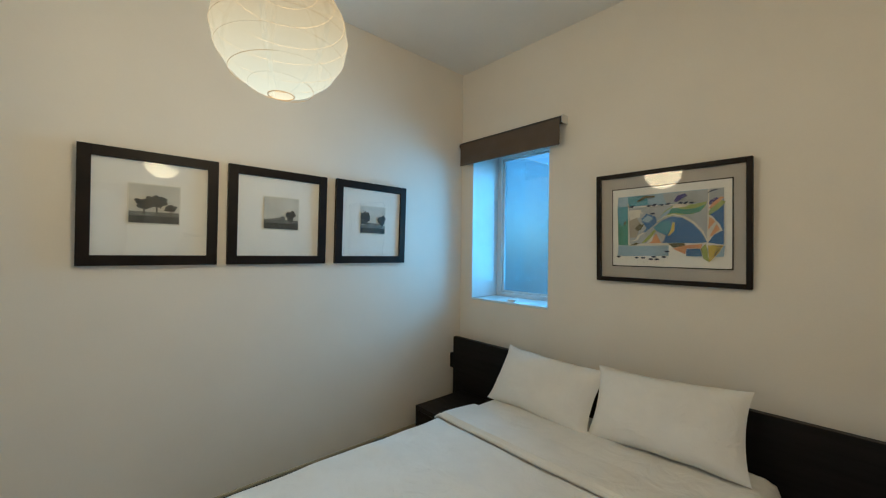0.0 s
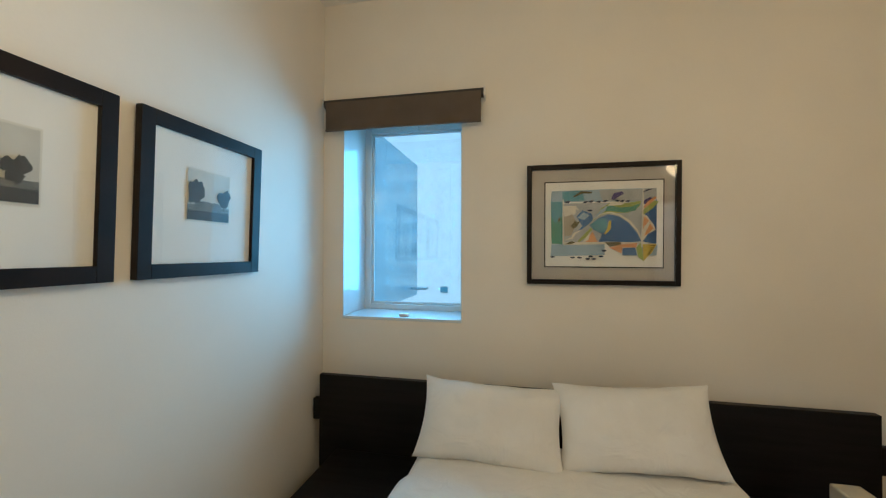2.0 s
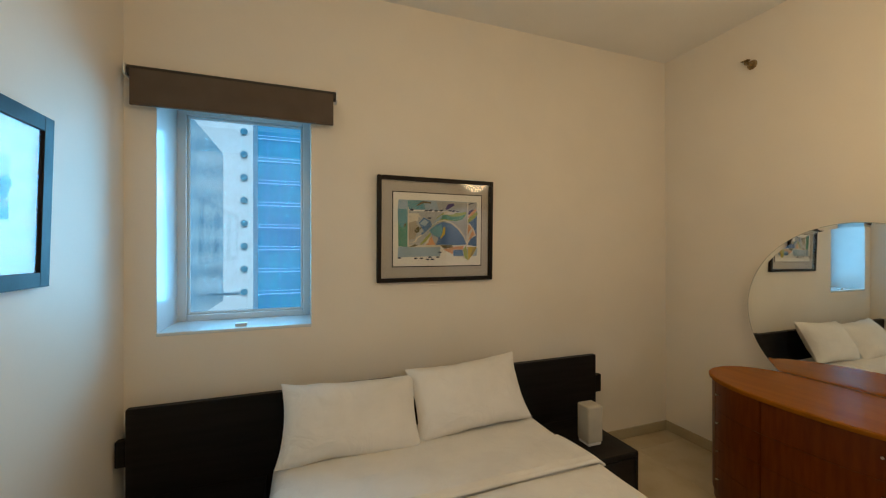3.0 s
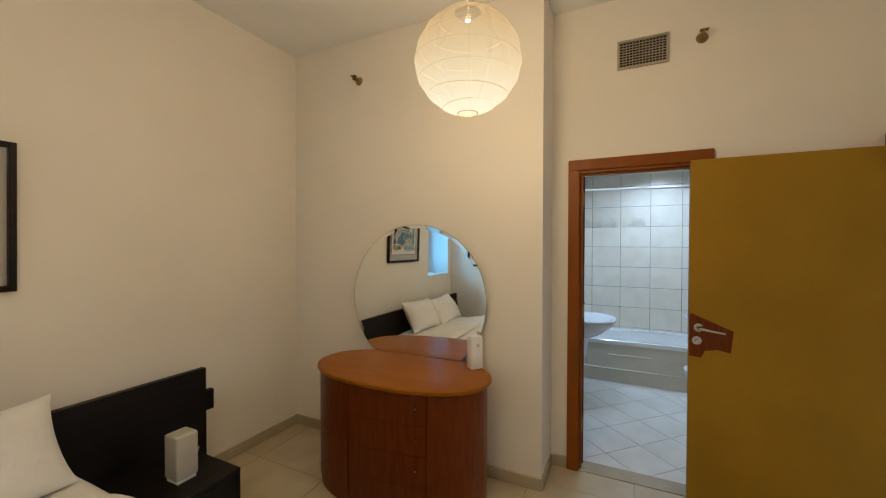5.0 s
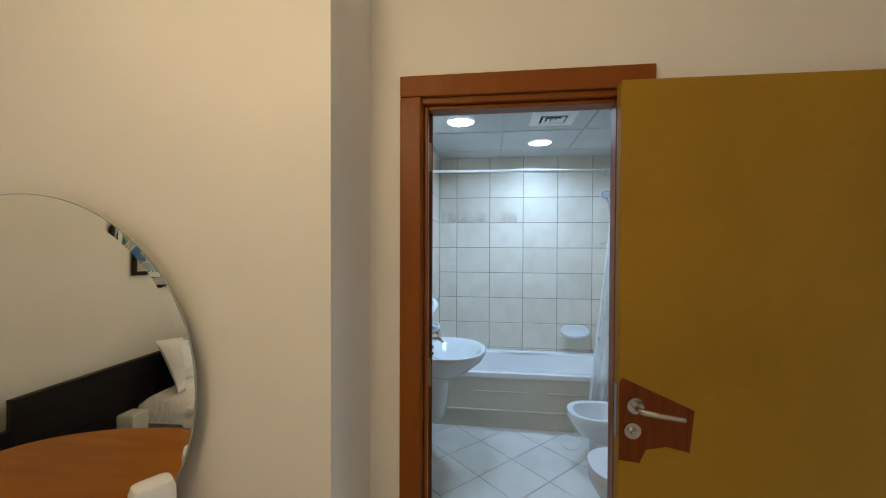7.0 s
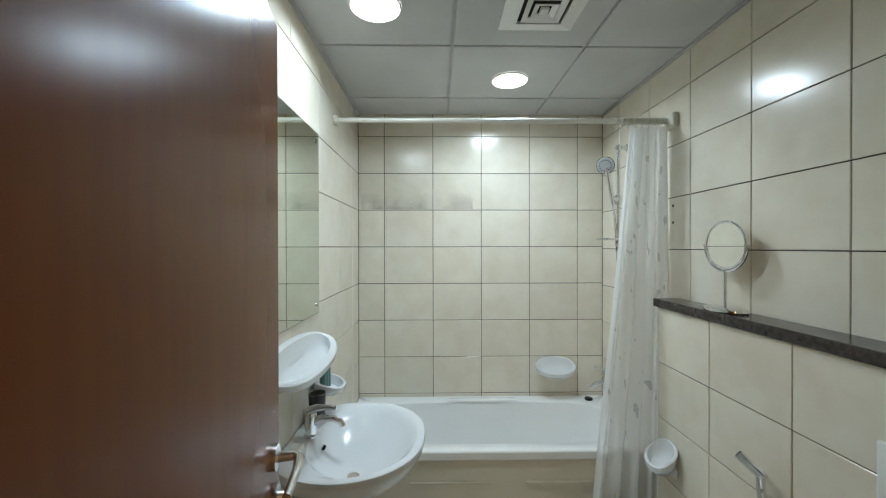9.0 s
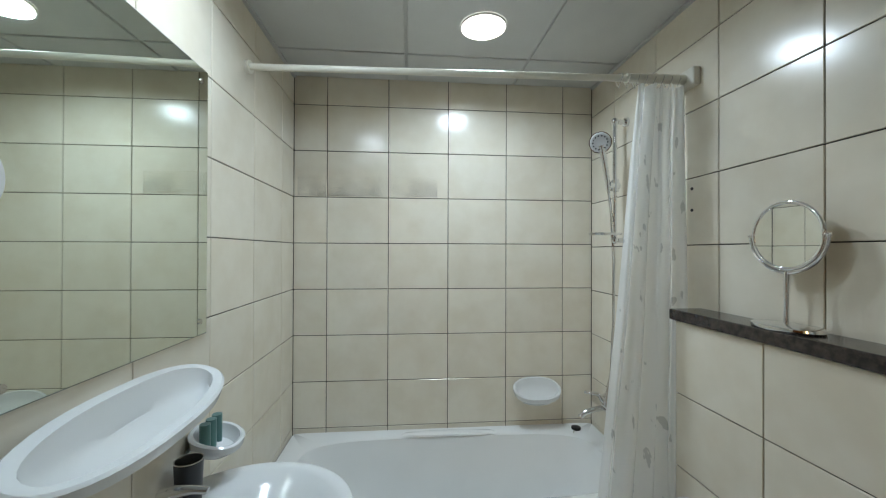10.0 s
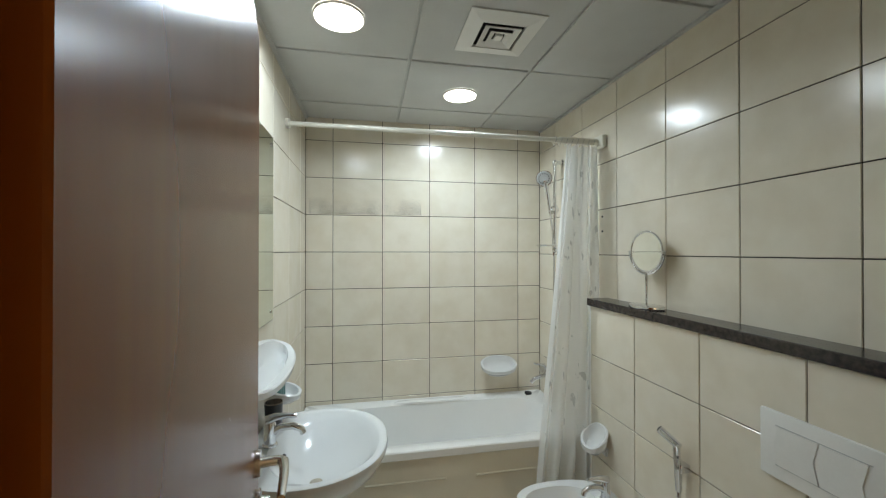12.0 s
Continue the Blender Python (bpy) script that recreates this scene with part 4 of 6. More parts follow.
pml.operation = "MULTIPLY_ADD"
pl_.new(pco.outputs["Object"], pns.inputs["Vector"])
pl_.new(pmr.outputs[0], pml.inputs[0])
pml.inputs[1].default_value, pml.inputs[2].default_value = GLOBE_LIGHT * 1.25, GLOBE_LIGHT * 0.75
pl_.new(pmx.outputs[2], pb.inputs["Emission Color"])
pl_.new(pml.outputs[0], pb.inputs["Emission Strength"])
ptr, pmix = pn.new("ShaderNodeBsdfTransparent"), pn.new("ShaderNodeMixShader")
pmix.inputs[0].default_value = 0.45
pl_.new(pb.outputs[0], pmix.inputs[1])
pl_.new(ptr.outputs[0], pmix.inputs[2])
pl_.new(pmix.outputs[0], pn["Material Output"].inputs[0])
# ribs emit too, lamplight through the paper put into their colour
RIB = mat("paper_rib_glow", (0.16, 0.11, 0.05), 0.8, bump=0, emit=(1.0, 0.60, 0.25), strength=GLOBE_LIGHT * 0.95)
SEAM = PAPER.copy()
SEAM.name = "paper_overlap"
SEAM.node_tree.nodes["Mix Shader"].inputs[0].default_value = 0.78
def belly(a):
    """Half width of the globe; it narrows a little towards its foot."""
    return math.sin(a) ** (1.22 if a < math.pi / 2 else 1.0)


for gx, gy, gz in GLOBES:
    g = thing("pendant_lamp", "round ribbed rice-paper pendant lamp, lit", "lamp", (gx, gy, gz), "paper globe lamps")
    R = 0.218
    prof = []
    for k in range(49):
        a = radians(14 + (166 - 14) * k / 48)
        rr = R * (1 + 0.008 * math.cos(k * math.pi / 3))
        prof.append((rr * belly(a), -rr * 0.97 * math.cos(a)))
    sh = part("shade", lathe(prof, 56), PAPER, g, "cream rice-paper globe shade, painted glow brightest at the foot", True)
    sh.matrix_parent_inverse = Matrix.Identity(4)
    for k in range(1, 8):
        a = radians(14 + 152 * k / 8)
        tilt = 0.010 * math.sin(k * 2.1)
        pts = [(R * 1.004 * belly(a) * math.cos(b), R * 1.004 * belly(a) * math.sin(b), -R * 0.975 * math.cos(a) + tilt * math.cos(b + k)) for b in np.linspace(0, 2 * math.pi, 41)]
        rb = part("rib", sweep(bmesh.new(), pts, 0.0010, 5), RIB, g)
        rb.matrix_parent_inverse = Matrix.Identity(4)
    for k in range(7):
        b = 2 * math.pi * (k + 0.35) / 7
        strip = []
        for q in range(25):
            a = radians(16 + 148 * q / 24)
            for db in (-0.045, 0.045):
                strip.append((R * 1.003 * belly(a) * math.cos(b + db * (0.6 + 0.4 * math.sin(q * 1.7 + k))), R * 1.003 * belly(a) * math.sin(b + db), -R * 0.974 * math.cos(a)))
        bm = bmesh.new()
        vs = [bm.verts.new(p) for p in strip]
        for q in range(24):
            bm.faces.new((vs[2 * q], vs[2 * q + 1], vs[2 * q + 3], vs[2 * q + 2]))
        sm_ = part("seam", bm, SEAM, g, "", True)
        sm_.matrix_parent_inverse = Matrix.Identity(4)
    for nm, bm, mt in (("ring", sweep(bmesh.new(), [(0.042 * math.cos(b), 0.042 * math.sin(b), -R * 0.942) for b in np.linspace(0, 2 * math.pi, 25)], 0.0022, 6), RIB),
                       ("cord", tube(bmesh.new(), (0, 0, R * 0.90), (0, 0, Z_C - gz), 0.003, 8), PLASTIC), ("ceiling_cup", lathe([(0.001, Z_C - gz - 0.05), (0.03, Z_C - gz - 0.045), (0.045, Z_C - gz), (0.001, Z_C - gz)], 24), PLASTIC),
                       ("wire_frame", tube(bmesh.new(), (0, 0, R * 0.80), (0, 0, R * 0.9), 0.012, 12), PLASTIC)):
        o = part(nm, bm, mt, g, "", True)
        o.matrix_parent_inverse = Matrix.Identity(4)

# ---- dressing table ----
DCX, DCY, DRX, DRY, DZ = 3.262, -0.918, 0.322, 0.588, 0.748
dresser = thing("dresser", "oval cherry-wood dressing table with curved drawers", "dresser", (DCX, DCY, 0))
N_ = 96
top = rings_mesh([oval(DCX, DCY, DRX - 0.004, DRY - 0.004, DZ - 0.026, N_, 2.25), oval(DCX, DCY, DRX, DRY, DZ - 0.020, N_, 2.25), oval(DCX, DCY, DRX, DRY, DZ - 0.006, N_, 2.25), oval(DCX, DCY, DRX - 0.005, DRY - 0.005, DZ, N_, 2.25)], cap_first=True, cap_last=True)
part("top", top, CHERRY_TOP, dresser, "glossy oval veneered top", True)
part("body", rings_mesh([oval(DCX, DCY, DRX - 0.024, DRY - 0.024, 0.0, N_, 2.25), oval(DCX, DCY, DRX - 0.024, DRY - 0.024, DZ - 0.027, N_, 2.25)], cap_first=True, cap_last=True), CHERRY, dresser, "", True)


def curved_panel(a0, a1, z0, z1, off=0.0, th=0.007):
    inner, outer = [], []
    n = 18
    for k in range(n + 1):
        a = radians(a0 + (a1 - a0) * k / n)
        c, s = math.cos(a), math.sin(a)
        for lst, r in ((inner, -0.024 + off), (outer, -0.024 + off + th)):
            lst.append((DCX + (DRX + r) * math.copysign(abs(c) ** (2 / 2.25), c), DCY + (DRY + r) * math.copysign(abs(s) ** (2 / 2.25), s)))
    return flat(outer + inner[::-1], z0, z1)


rows_z = [(0.055, 0.218), (0.220, 0.383), (0.385, 0.548), (0.550, 0.718)]
for a0, a1 in ((128, 165), (166, 212)):
    for z0, z1 in rows_z:
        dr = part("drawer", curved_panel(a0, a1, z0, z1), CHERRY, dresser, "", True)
        a = radians(a0 + (8 if a0 == 128 else 40))
        c, s = math.cos(a), math.sin(a)
        p0 = Vector((DCX + (DRX - 0.012) * math.copysign(abs(c) ** (2 / 2.25), c), DCY + (DRY - 0.012) * math.copysign(abs(s) ** (2 / 2.25), s), (z0 + z1) / 2 + 0.02))
        nrm = Vector((c / DRX, s / DRY, 0)).normalized()
        bm = tube(bmesh.new(), p0, p0 + nrm * 0.016, 0.004, 10)
        tube(bm, p0 + nrm * 0.012, p0 + nrm * 0.022, 0.007, 12, 0.006)
        part("knob", bm, STEEL, dr, "small steel knob", True)
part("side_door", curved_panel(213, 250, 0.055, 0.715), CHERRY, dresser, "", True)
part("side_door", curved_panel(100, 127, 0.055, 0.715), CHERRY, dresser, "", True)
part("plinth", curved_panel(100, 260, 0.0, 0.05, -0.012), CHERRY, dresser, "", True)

# ---- round mirror standing on the dresser ----
MR, MCZ = 0.517, 0.388
rm = thing("round_mirror", "frameless round mirror with a polished edge on the dresser", "mirror", (3.52, -0.877, DZ + 0.004))
cut = math.asin(MCZ / MR)
pts = [(MR * math.cos(a), MCZ + MR * math.sin(a)) for a in np.linspace(-cut, math.pi + cut, 90)]
MT = Matrix.Translation((3.520, -0.877, DZ + 0.003)) @ Matrix.Rotation(radians(1.35), 4, "Z") @ Matrix.Rotation(radians(0.35), 4, "Y")
rm.matrix_world = MT
BEV = [[(x, y * sc, max(0.0, MCZ + (z - MCZ) * sc)) for y, z in pts] for x, sc in ((0.0, 0.952), (0.0013, 0.996))]
loc(part("bevel", rings_mesh(BEV), MIRROR, rm, "polished bevel round the glass"))
for nm, x0, x1, sc, mt, lab in (("glass", 0.0, 0.0012, 0.952, MIRROR, ""), ("edge", 0.0014, 0.0060, 1.0, MIRROR_EDGE, "bevelled glass edge")):
    P = [(y * sc, max(0.0, MCZ + (z - MCZ) * sc)) for y, z in pts]
    o = part(nm, rings_mesh([[(x0, y, z) for y, z in P], [(x1, y, z) for y, z in P]], cap_first=True, cap_last=True), mt, rm, lab)
    o.matrix_parent_inverse = Matrix.Identity(4)

# ---- air freshener on the dresser ----
af = thing("air_freshener", "white plastic air freshener dispenser on the dresser", "dispenser", (3.47, -1.345, DZ))
bm = rings_mesh([oval(0, 0, 0.034 * s_, 0.046 * s_, z, 32, 4.0) for s_, z in ((0.92, 0.0), (1.0, 0.006), (1.02, 0.10), (0.97, 0.182), (0.84, 0.200), (0.3, 0.206))], cap_first=True, cap_last=True)
o = part("housing", bm, PLASTIC, af, "", True)
o.matrix_parent_inverse = Matrix.Identity(4)
o = part("nozzle", tube(bmesh.new(), (-0.028, 0.0, 0.146), (-0.0350, 0.0, 0.146), 0.011, 18), TBAR, af, "round grey nozzle", True)
o.matrix_parent_inverse = Matrix.Identity(4)
af.matrix_world = Matrix.Translation((3.458, -1.345, DZ + 0.001)) @ Matrix.Rotation(radians(58), 4, "Z")

# ---- fixtures on the bedroom walls ----
for x, y, z in ((X_E, -0.345, 2.765), (X_D, -2.587, 2.735)):
    sp = thing("fire_sprinkler", "small aged brass sidewall fire sprinkler", "sprinkler", (x, y, z), "wall sprinklers")
    part("rose", tube(bmesh.new(), (x, y, z), (x - 0.012, y, z), 0.032, 20, 0.024), BRASS, sp, "", True)
    part("body", tube(bmesh.new(), (x - 0.012, y, z), (x - 0.05, y, z), 0.013, 14), BRASS, sp, "", True)
    part("deflector", boxbm(x - 0.082, x - 0.05, y - 0.022, y + 0.022, z + 0.012, z + 0.016), BRASS, sp)
    part("frame_arm", boxbm(x - 0.078, x - 0.05, y - 0.004, y + 0.004, z - 0.014, z + 0.012), BRASS, sp)
VENT_M = mat("vent_grille", (0.42, 0.37, 0.29), 0.5, bump=0.02)
vy0, vy1, vz0, vz1 = -2.418, -2.135, 2.628, 2.805
vent = thing("air_vent", "rectangular egg-crate air vent high on the wall", "vent", (X_D, -2.28, vz0))
# flat black sheet: the shade of a duct that is not modelled
part("backing", boxbm(X_D - 0.004, X_D - 0.001, vy0 + 0.01, vy1 - 0.01, vz0 + 0.01, vz1 - 0.01), DARK, vent, "black plate painted for the shade behind the grille")
for b in ((vy0, vy1, vz0, vz0 + 0.014), (vy0, vy1, vz1 - 0.014, vz1), (vy0, vy0 + 0.014, vz0 + 0.014, vz1 - 0.014), (vy1 - 0.014, vy1, vz0 + 0.014, vz1 - 0.014)):
    part("frame", boxbm(X_D - 0.018, X_D - 0.001, *b, bevel=0.002), VENT_M, vent)
for k in range(1, 14):
    y = vy0 + 0.014 + (vy1 - vy0 - 0.028) * k / 14
    part("slat", boxbm(X_D - 0.014, X_D - 0.005, y - 0.0017, y + 0.0017, vz0 + 0.014, vz1 - 0.014), VENT_M, vent)
for k in range(1, 9):
    z = vz0 + 0.014 + (vz1 - vz0 - 0.028) * k / 9
    part("cross_slat", boxbm(X_D - 0.0135, X_D - 0.0055, vy0 + 0.014, vy1 - 0.014, z - 0.0017, z + 0.0017), VENT_M, vent)


# ---- bathroom shell ----
G = 0.005
bw_n = structure("bath_wall_north", boxbm(B_W, B_E + 0.2, B_N + G, -1.30, 0, 2.75), GROUT, "cream glazed wall tiles with dark joints above the basin")
bw_e = structure("bath_wall_east", boxbm(B_E + G, B_E + 0.2, B_S - G, B_N + G, 0, 2.75), GROUT, "cream glazed wall tiles with dark joints behind the bath")
bw_s = structure("bath_wall_south", boxbm(B_W, B_E + 0.2, -3.50, B_S - G, 0, 2.75), GROUT, "cream glazed wall tiles with dark joints beside the bath")
bw_h = structure("bath_half_wall", boxbm(B_W, LEDGE_X - G, B_S - G, LEDGE_Y - G, 0, LEDGE_Z - 0.038), GROUT, "low tiled half wall hiding the cistern")
bw_w = structure("bath_wall_west", joined((B_W, B_W + 0.004, B_S, DO_Y0 - 0.065, 0, 2.75), (B_W, B_W + 0.004, DO_Y1 + 0.048, B_N, 0, 2.75), (B_W, B_W + 0.004, DO_Y0 - 0.065, DO_Y1 + 0.048, DO_Z + 0.03, 2.75)), TILE, "cream tiled wall beside the bathroom doorway")
bfloor = structure("bath_floor", boxbm(B_W + 0.02, B_E, B_S, B_N, -0.2, -0.004), FLOORGROUT, "pale diagonal floor tiles", "floor")
# panelled ceiling: panels and rails in one mesh
xs = [B_W, 4.42, 5.015, 5.612, 6.208, B_E]
ys = [B_S, -2.825, -2.227, B_N]
bm = bmesh.new()
for xa, xb in zip(xs, xs[1:]):
    for ya, yb in zip(ys, ys[1:]):
        d = random.Random(int(xa * 100 + ya * 31)).uniform(0, 0.002)
        box(bm, xa + 0.007, xb - 0.007, ya + 0.007, yb - 0.007, B_C - 0.002 + d, B_C + 0.018, bevel=0.002)
structure("bath_ceiling", bm, FIBRE, "white suspended panel ceiling", "ceiling")
bm = boxbm(B_W, B_E, B_S, B_N, B_C + 0.019, B_C + 0.10)
for x in xs:
    box(bm, x - 0.012, x + 0.012, B_S, B_N, B_C + 0.007, B_C + 0.015)
for y in ys:
    box(bm, B_W, B_E, y - 0.012, y + 0.012, B_C + 0.0075, B_C + 0.0155)
structure("bath_ceiling_rails", bm, TBAR, "grey metal rails of the panel ceiling", "ceiling")
for y0, y1 in ((B_S, B_S + 0.016), (B_N - 0.016, B_N)):
    structure("ceiling_trim", boxbm(B_W, B_E - 0.017, y0, y1, B_C - 0.014, B_C - 0.0025), TBAR, "pale metal edge trim of the panel ceiling", "trim")

# ---- bathroom lights and vent ----
for lx, ly in LED:
    d = thing("downlight", "round white recessed LED ceiling light, lit", "light", (lx, ly, B_C), "bathroom downlights")
    part("bezel", rings_mesh([oval(lx, ly, r, r, z, 40) for r, z in ((0.096, B_C - 0.0022), (0.097, B_C - 0.006), (0.095, B_C - 0.010), (0.091, B_C - 0.010))]), PLASTIC, d, "", True)
    part("diffuser", rings_mesh([oval(lx, ly, r, r, z, 40) for r, z in ((0.091, B_C - 0.010), (0.055, B_C - 0.014), (0.002, B_C - 0.015))], cap_last=True), LEDM, d, "glowing white diffuser", True)
cv = thing("ceiling_vent", "square white four-way ceiling air diffuser", "vent", (5.325, -2.56, B_C))


def square_ring(bm, cx, cy, o, i, z0, z1):
    r = [[(cx + sx * s_, cy + sy * s_, z) for sx, sy in ((1, 1), (-1, 1), (-1, -1), (1, -1))] for s_, z in ((o, z0), (o, z0 - 0.004), (i, z1 - 0.004), (i, z1))]
    vs = [[bm.verts.new(p) for p in q] for q in r]
    for a, b in zip(vs, vs[1:] + vs[:1]):
        for k in range(4):
            bm.faces.new((a[k], a[(k + 1) % 4], b[(k + 1) % 4], b[k]))
    return bm


part("flange", square_ring(bmesh.new(), 5.325, -2.56, 0.150, 0.088, B_C - 0.003, B_C - 0.014), PLASTIC, cv)
# thin black plate paints the shade inside the diffuser
part("duct", boxbm(5.325 - 0.088, 5.325 + 0.088, -2.56 - 0.088, -2.56 + 0.088, B_C - 0.006, B_C - 0.0045), DARK, cv, "black plate painted for the shade in the opening")
for o, i, z in ((0.074, 0.052, 0.010), (0.044, 0.024, 0.013)):
    part("louvre", square_ring(bmesh.new(), 5.325, -2.56, o, i, B_C - z - 0.008, B_C - z), PLASTIC, cv)
part("centre_plate", boxbm(5.325 - 0.016, 5.325 + 0.016, -2.56 - 0.016, -2.56 + 0.016, B_C - 0.024, B_C - 0.012, bevel=0.002), PLASTIC, cv)

# ---- granite ledge and mirror on foot ----
tagged(obj("granite_ledge", boxbm(B_W + 0.005, LEDGE_X + 0.015, B_S + 0.001, LEDGE_Y + 0.014, LEDGE_Z - 0.037, LEDGE_Z, bevel=0.004, seg=2), GRANITE), "polished black granite ledge on the half wall", "ledge")
tagged(obj("corner_trim", boxbm(LEDGE_X - 0.003, LEDGE_X + 0.006, LEDGE_Y - 0.006, LEDGE_Y + 0.003, 0.0, LEDGE_Z - 0.040, bevel=0.002), PLASTIC), "pale edge trim at the end of the half wall", "trim", kind="structure")
sm = thing("shaving_mirror", "round chrome magnifying mirror on a foot, on the ledge", "mirror", (5.30, -3.226, LEDGE_Z))
SM = Matrix.Translation((5.30, -3.226, LEDGE_Z + 0.001)) @ Matrix.Rotation(radians(4), 4, "Z")
sm.matrix_world = SM
loc(part("foot", rings_mesh([oval(0, 0, 0.086 * s_, 0.056 * s_, z, 48) for s_, z in ((0.97, 0.0), (1.0, 0.004), (0.98, 0.010), (0.90, 0.013), (0.15, 0.018))], cap_first=True, cap_last=True), CHROME, sm, "", True))
loc(part("stem", tube(bmesh.new(), (0, 0, 0.015), (0, 0, 0.150), 0.0055, 14), CHROME, sm, "", True))
RC = 0.244
loc(part("yoke", sweep(bmesh.new(), [(0.097 * math.cos(a), 0, RC + 0.097 * math.sin(a)) for a in np.linspace(radians(180), radians(360), 33)], 0.004, 8), CHROME, sm, "", True))
bm = bmesh.new()
sweep(bm, [(0.087 * math.cos(a), 0, RC + 0.087 * math.sin(a)) for a in np.linspace(0, 2 * math.pi, 49)], 0.0050, 10)
tube(bm, (0.085, 0, RC), (0.103, 0, RC), 0.004, 10)
tube(bm, (-0.085, 0, RC), (-0.103, 0, RC), 0.004, 10)
loc(part("rim", bm, CHROME, sm, "", True))
loc(part("mirror_glass", tube(bmesh.new(), (0, -0.002, RC), (0, 0.002, RC), 0.085, 48), MIRROR, sm, "round mirror glass"))

# ---- bathtub ----
tub = thing("bathtub", "white acrylic bathtub with a cream front panel", "bathtub", (6.15, -2.458, 0))
TX0, TX1, TY0, TY1, TZ = 5.79, 6.497, B_S + 0.003, B_N - 0.003, 0.466
tcx, tcy = (TX0 + TX1) / 2, (TY0 + TY1) / 2


def rim_ring(ix, iy, z, p, n=96, cx=0.0, cy=0.0):
    return oval(tcx + cx, tcy + cy, (TX1 - TX0) / 2 - ix, (TY1 - TY0) / 2 - iy, z, n, p)


rings = [rim_ring(0.004, 0.004, TZ - 0.045, 40), rim_ring(0.0, 0.0, TZ - 0.040, 40), rim_ring(0.0, 0.0, TZ - 0.006, 40), rim_ring(0.006, 0.006, TZ, 40), rim_ring(0.075, 0.085, TZ - 0.002, 5), rim_ring(0.088, 0.10, TZ - 0.010, 4.6),
         rim_ring(0.100, 0.13, TZ - 0.08, 4.2), rim_ring(0.125, 0.19, TZ - 0.24, 3.8), rim_ring(0.155, 0.27, TZ - 0.335, 3.4), rim_ring(0.20, 0.36, TZ - 0.36, 3.0), rim_ring(0.32, 0.8, TZ - 0.365, 2.5)]
bm = rings_mesh(rings, cap_last=True)
part("tub", bm, ACRYLIC, tub, "glossy white acrylic tub", True)
for y0, y1 in ((-2.20, -2.72),):
    bm = rings_mesh([oval(6.432, (y0 + y1) / 2, 0.03 * s_, abs(y1 - y0) / 2 * s_, TZ - 0.004 + z, 32, 3) for s_, z in ((1, 0), (0.9, 0.010), (0.5, 0.013))], cap_last=True)
    part("armrest", bm, ACRYLIC, tub, "", True)
part("front_panel", boxbm(TX0 + 0.012, TX0 + 0.030, TY0, TY1, 0.155, TZ - 0.046, bevel=0.003), PANEL, tub, "cream plastic front panel")
part("panel_lip", boxbm(TX0 + 0.002, TX0 + 0.020, TY0, TY1, 0.142, 0.158, bevel=0.004), PANEL, tub)
part("plinth", boxbm(TX0 + 0.024, TX0 + 0.036, TY0, TY1, 0.0, 0.141), PANEL, tub)
for y0, y1 in ((-2.44, -2.02), (-3.10, -2.60)):
    part("panel_rib", boxbm(TX0 + 0.004, TX0 + 0.012, y0, y1, 0.300, 0.312, bevel=0.003), PANEL, tub)
pg = thing("bath_plug", "black rubber bath plug on a thin chain", "plug", (6.41, -3.07, TZ))
part("stopper", rings_mesh([oval(6.42, -3.165, r, r, TZ + z, 24) for r, z in ((0.022, 0.0), (0.026, 0.004), (0.024, 0.014), (0.008, 0.020))], cap_first=True, cap_last=True), BLACKPL, pg, "", True)
part("chain", sweep(bmesh.new(), [(6.41, -3.160, TZ + 0.008), (6.385, -3.135, TZ + 0.002), (6.365, -3.11, TZ - 0.06), (6.345, -3.10, TZ - 0.13), (6.32, -3.13, TZ - 0.18), (6.29, -3.155, TZ - 0.17), (6.275, -3.17, TZ - 0.14)], 0.0018, 6), STEEL, pg, "thin steel ball chain", True)
part("overflow", tube(bmesh.new(), (6.27, -3.150, TZ - 0.14), (6.27, -3.185, TZ - 0.125), 0.028, 20), STEEL, pg, "round steel overflow plate", True)

# ---- shower ----
rod = thing("shower_rod", "cream painted shower curtain rod across the bath", "rod", (5.80, -2.46, 2.11))
part("tube", tube(bmesh.new(), (5.895, B_N, 2.145), (5.718, B_S, 2.085), 0.0125, 16), CREAMPL, rod, "", True)
part("flange", tube(bmesh.new(), (5.895, B_N, 2.145), (5.893, B_N - 0.018, 2.1445), 0.024, 20), CREAMPL, rod, "", True)
part("flange", boxbm(5.672, 5.764, B_S, B_S + 0.03, 2.052, 2.118, bevel=0.004), CREAMPL, rod, "yellowed plastic wall bracket")
part("sleeve", tube(bmesh.new(), (5.742, -3.05, 2.0935), (5.7185, -3.275, 2.086), 0.017, 16), CREAMPL, rod, "yellowed sleeve", True)


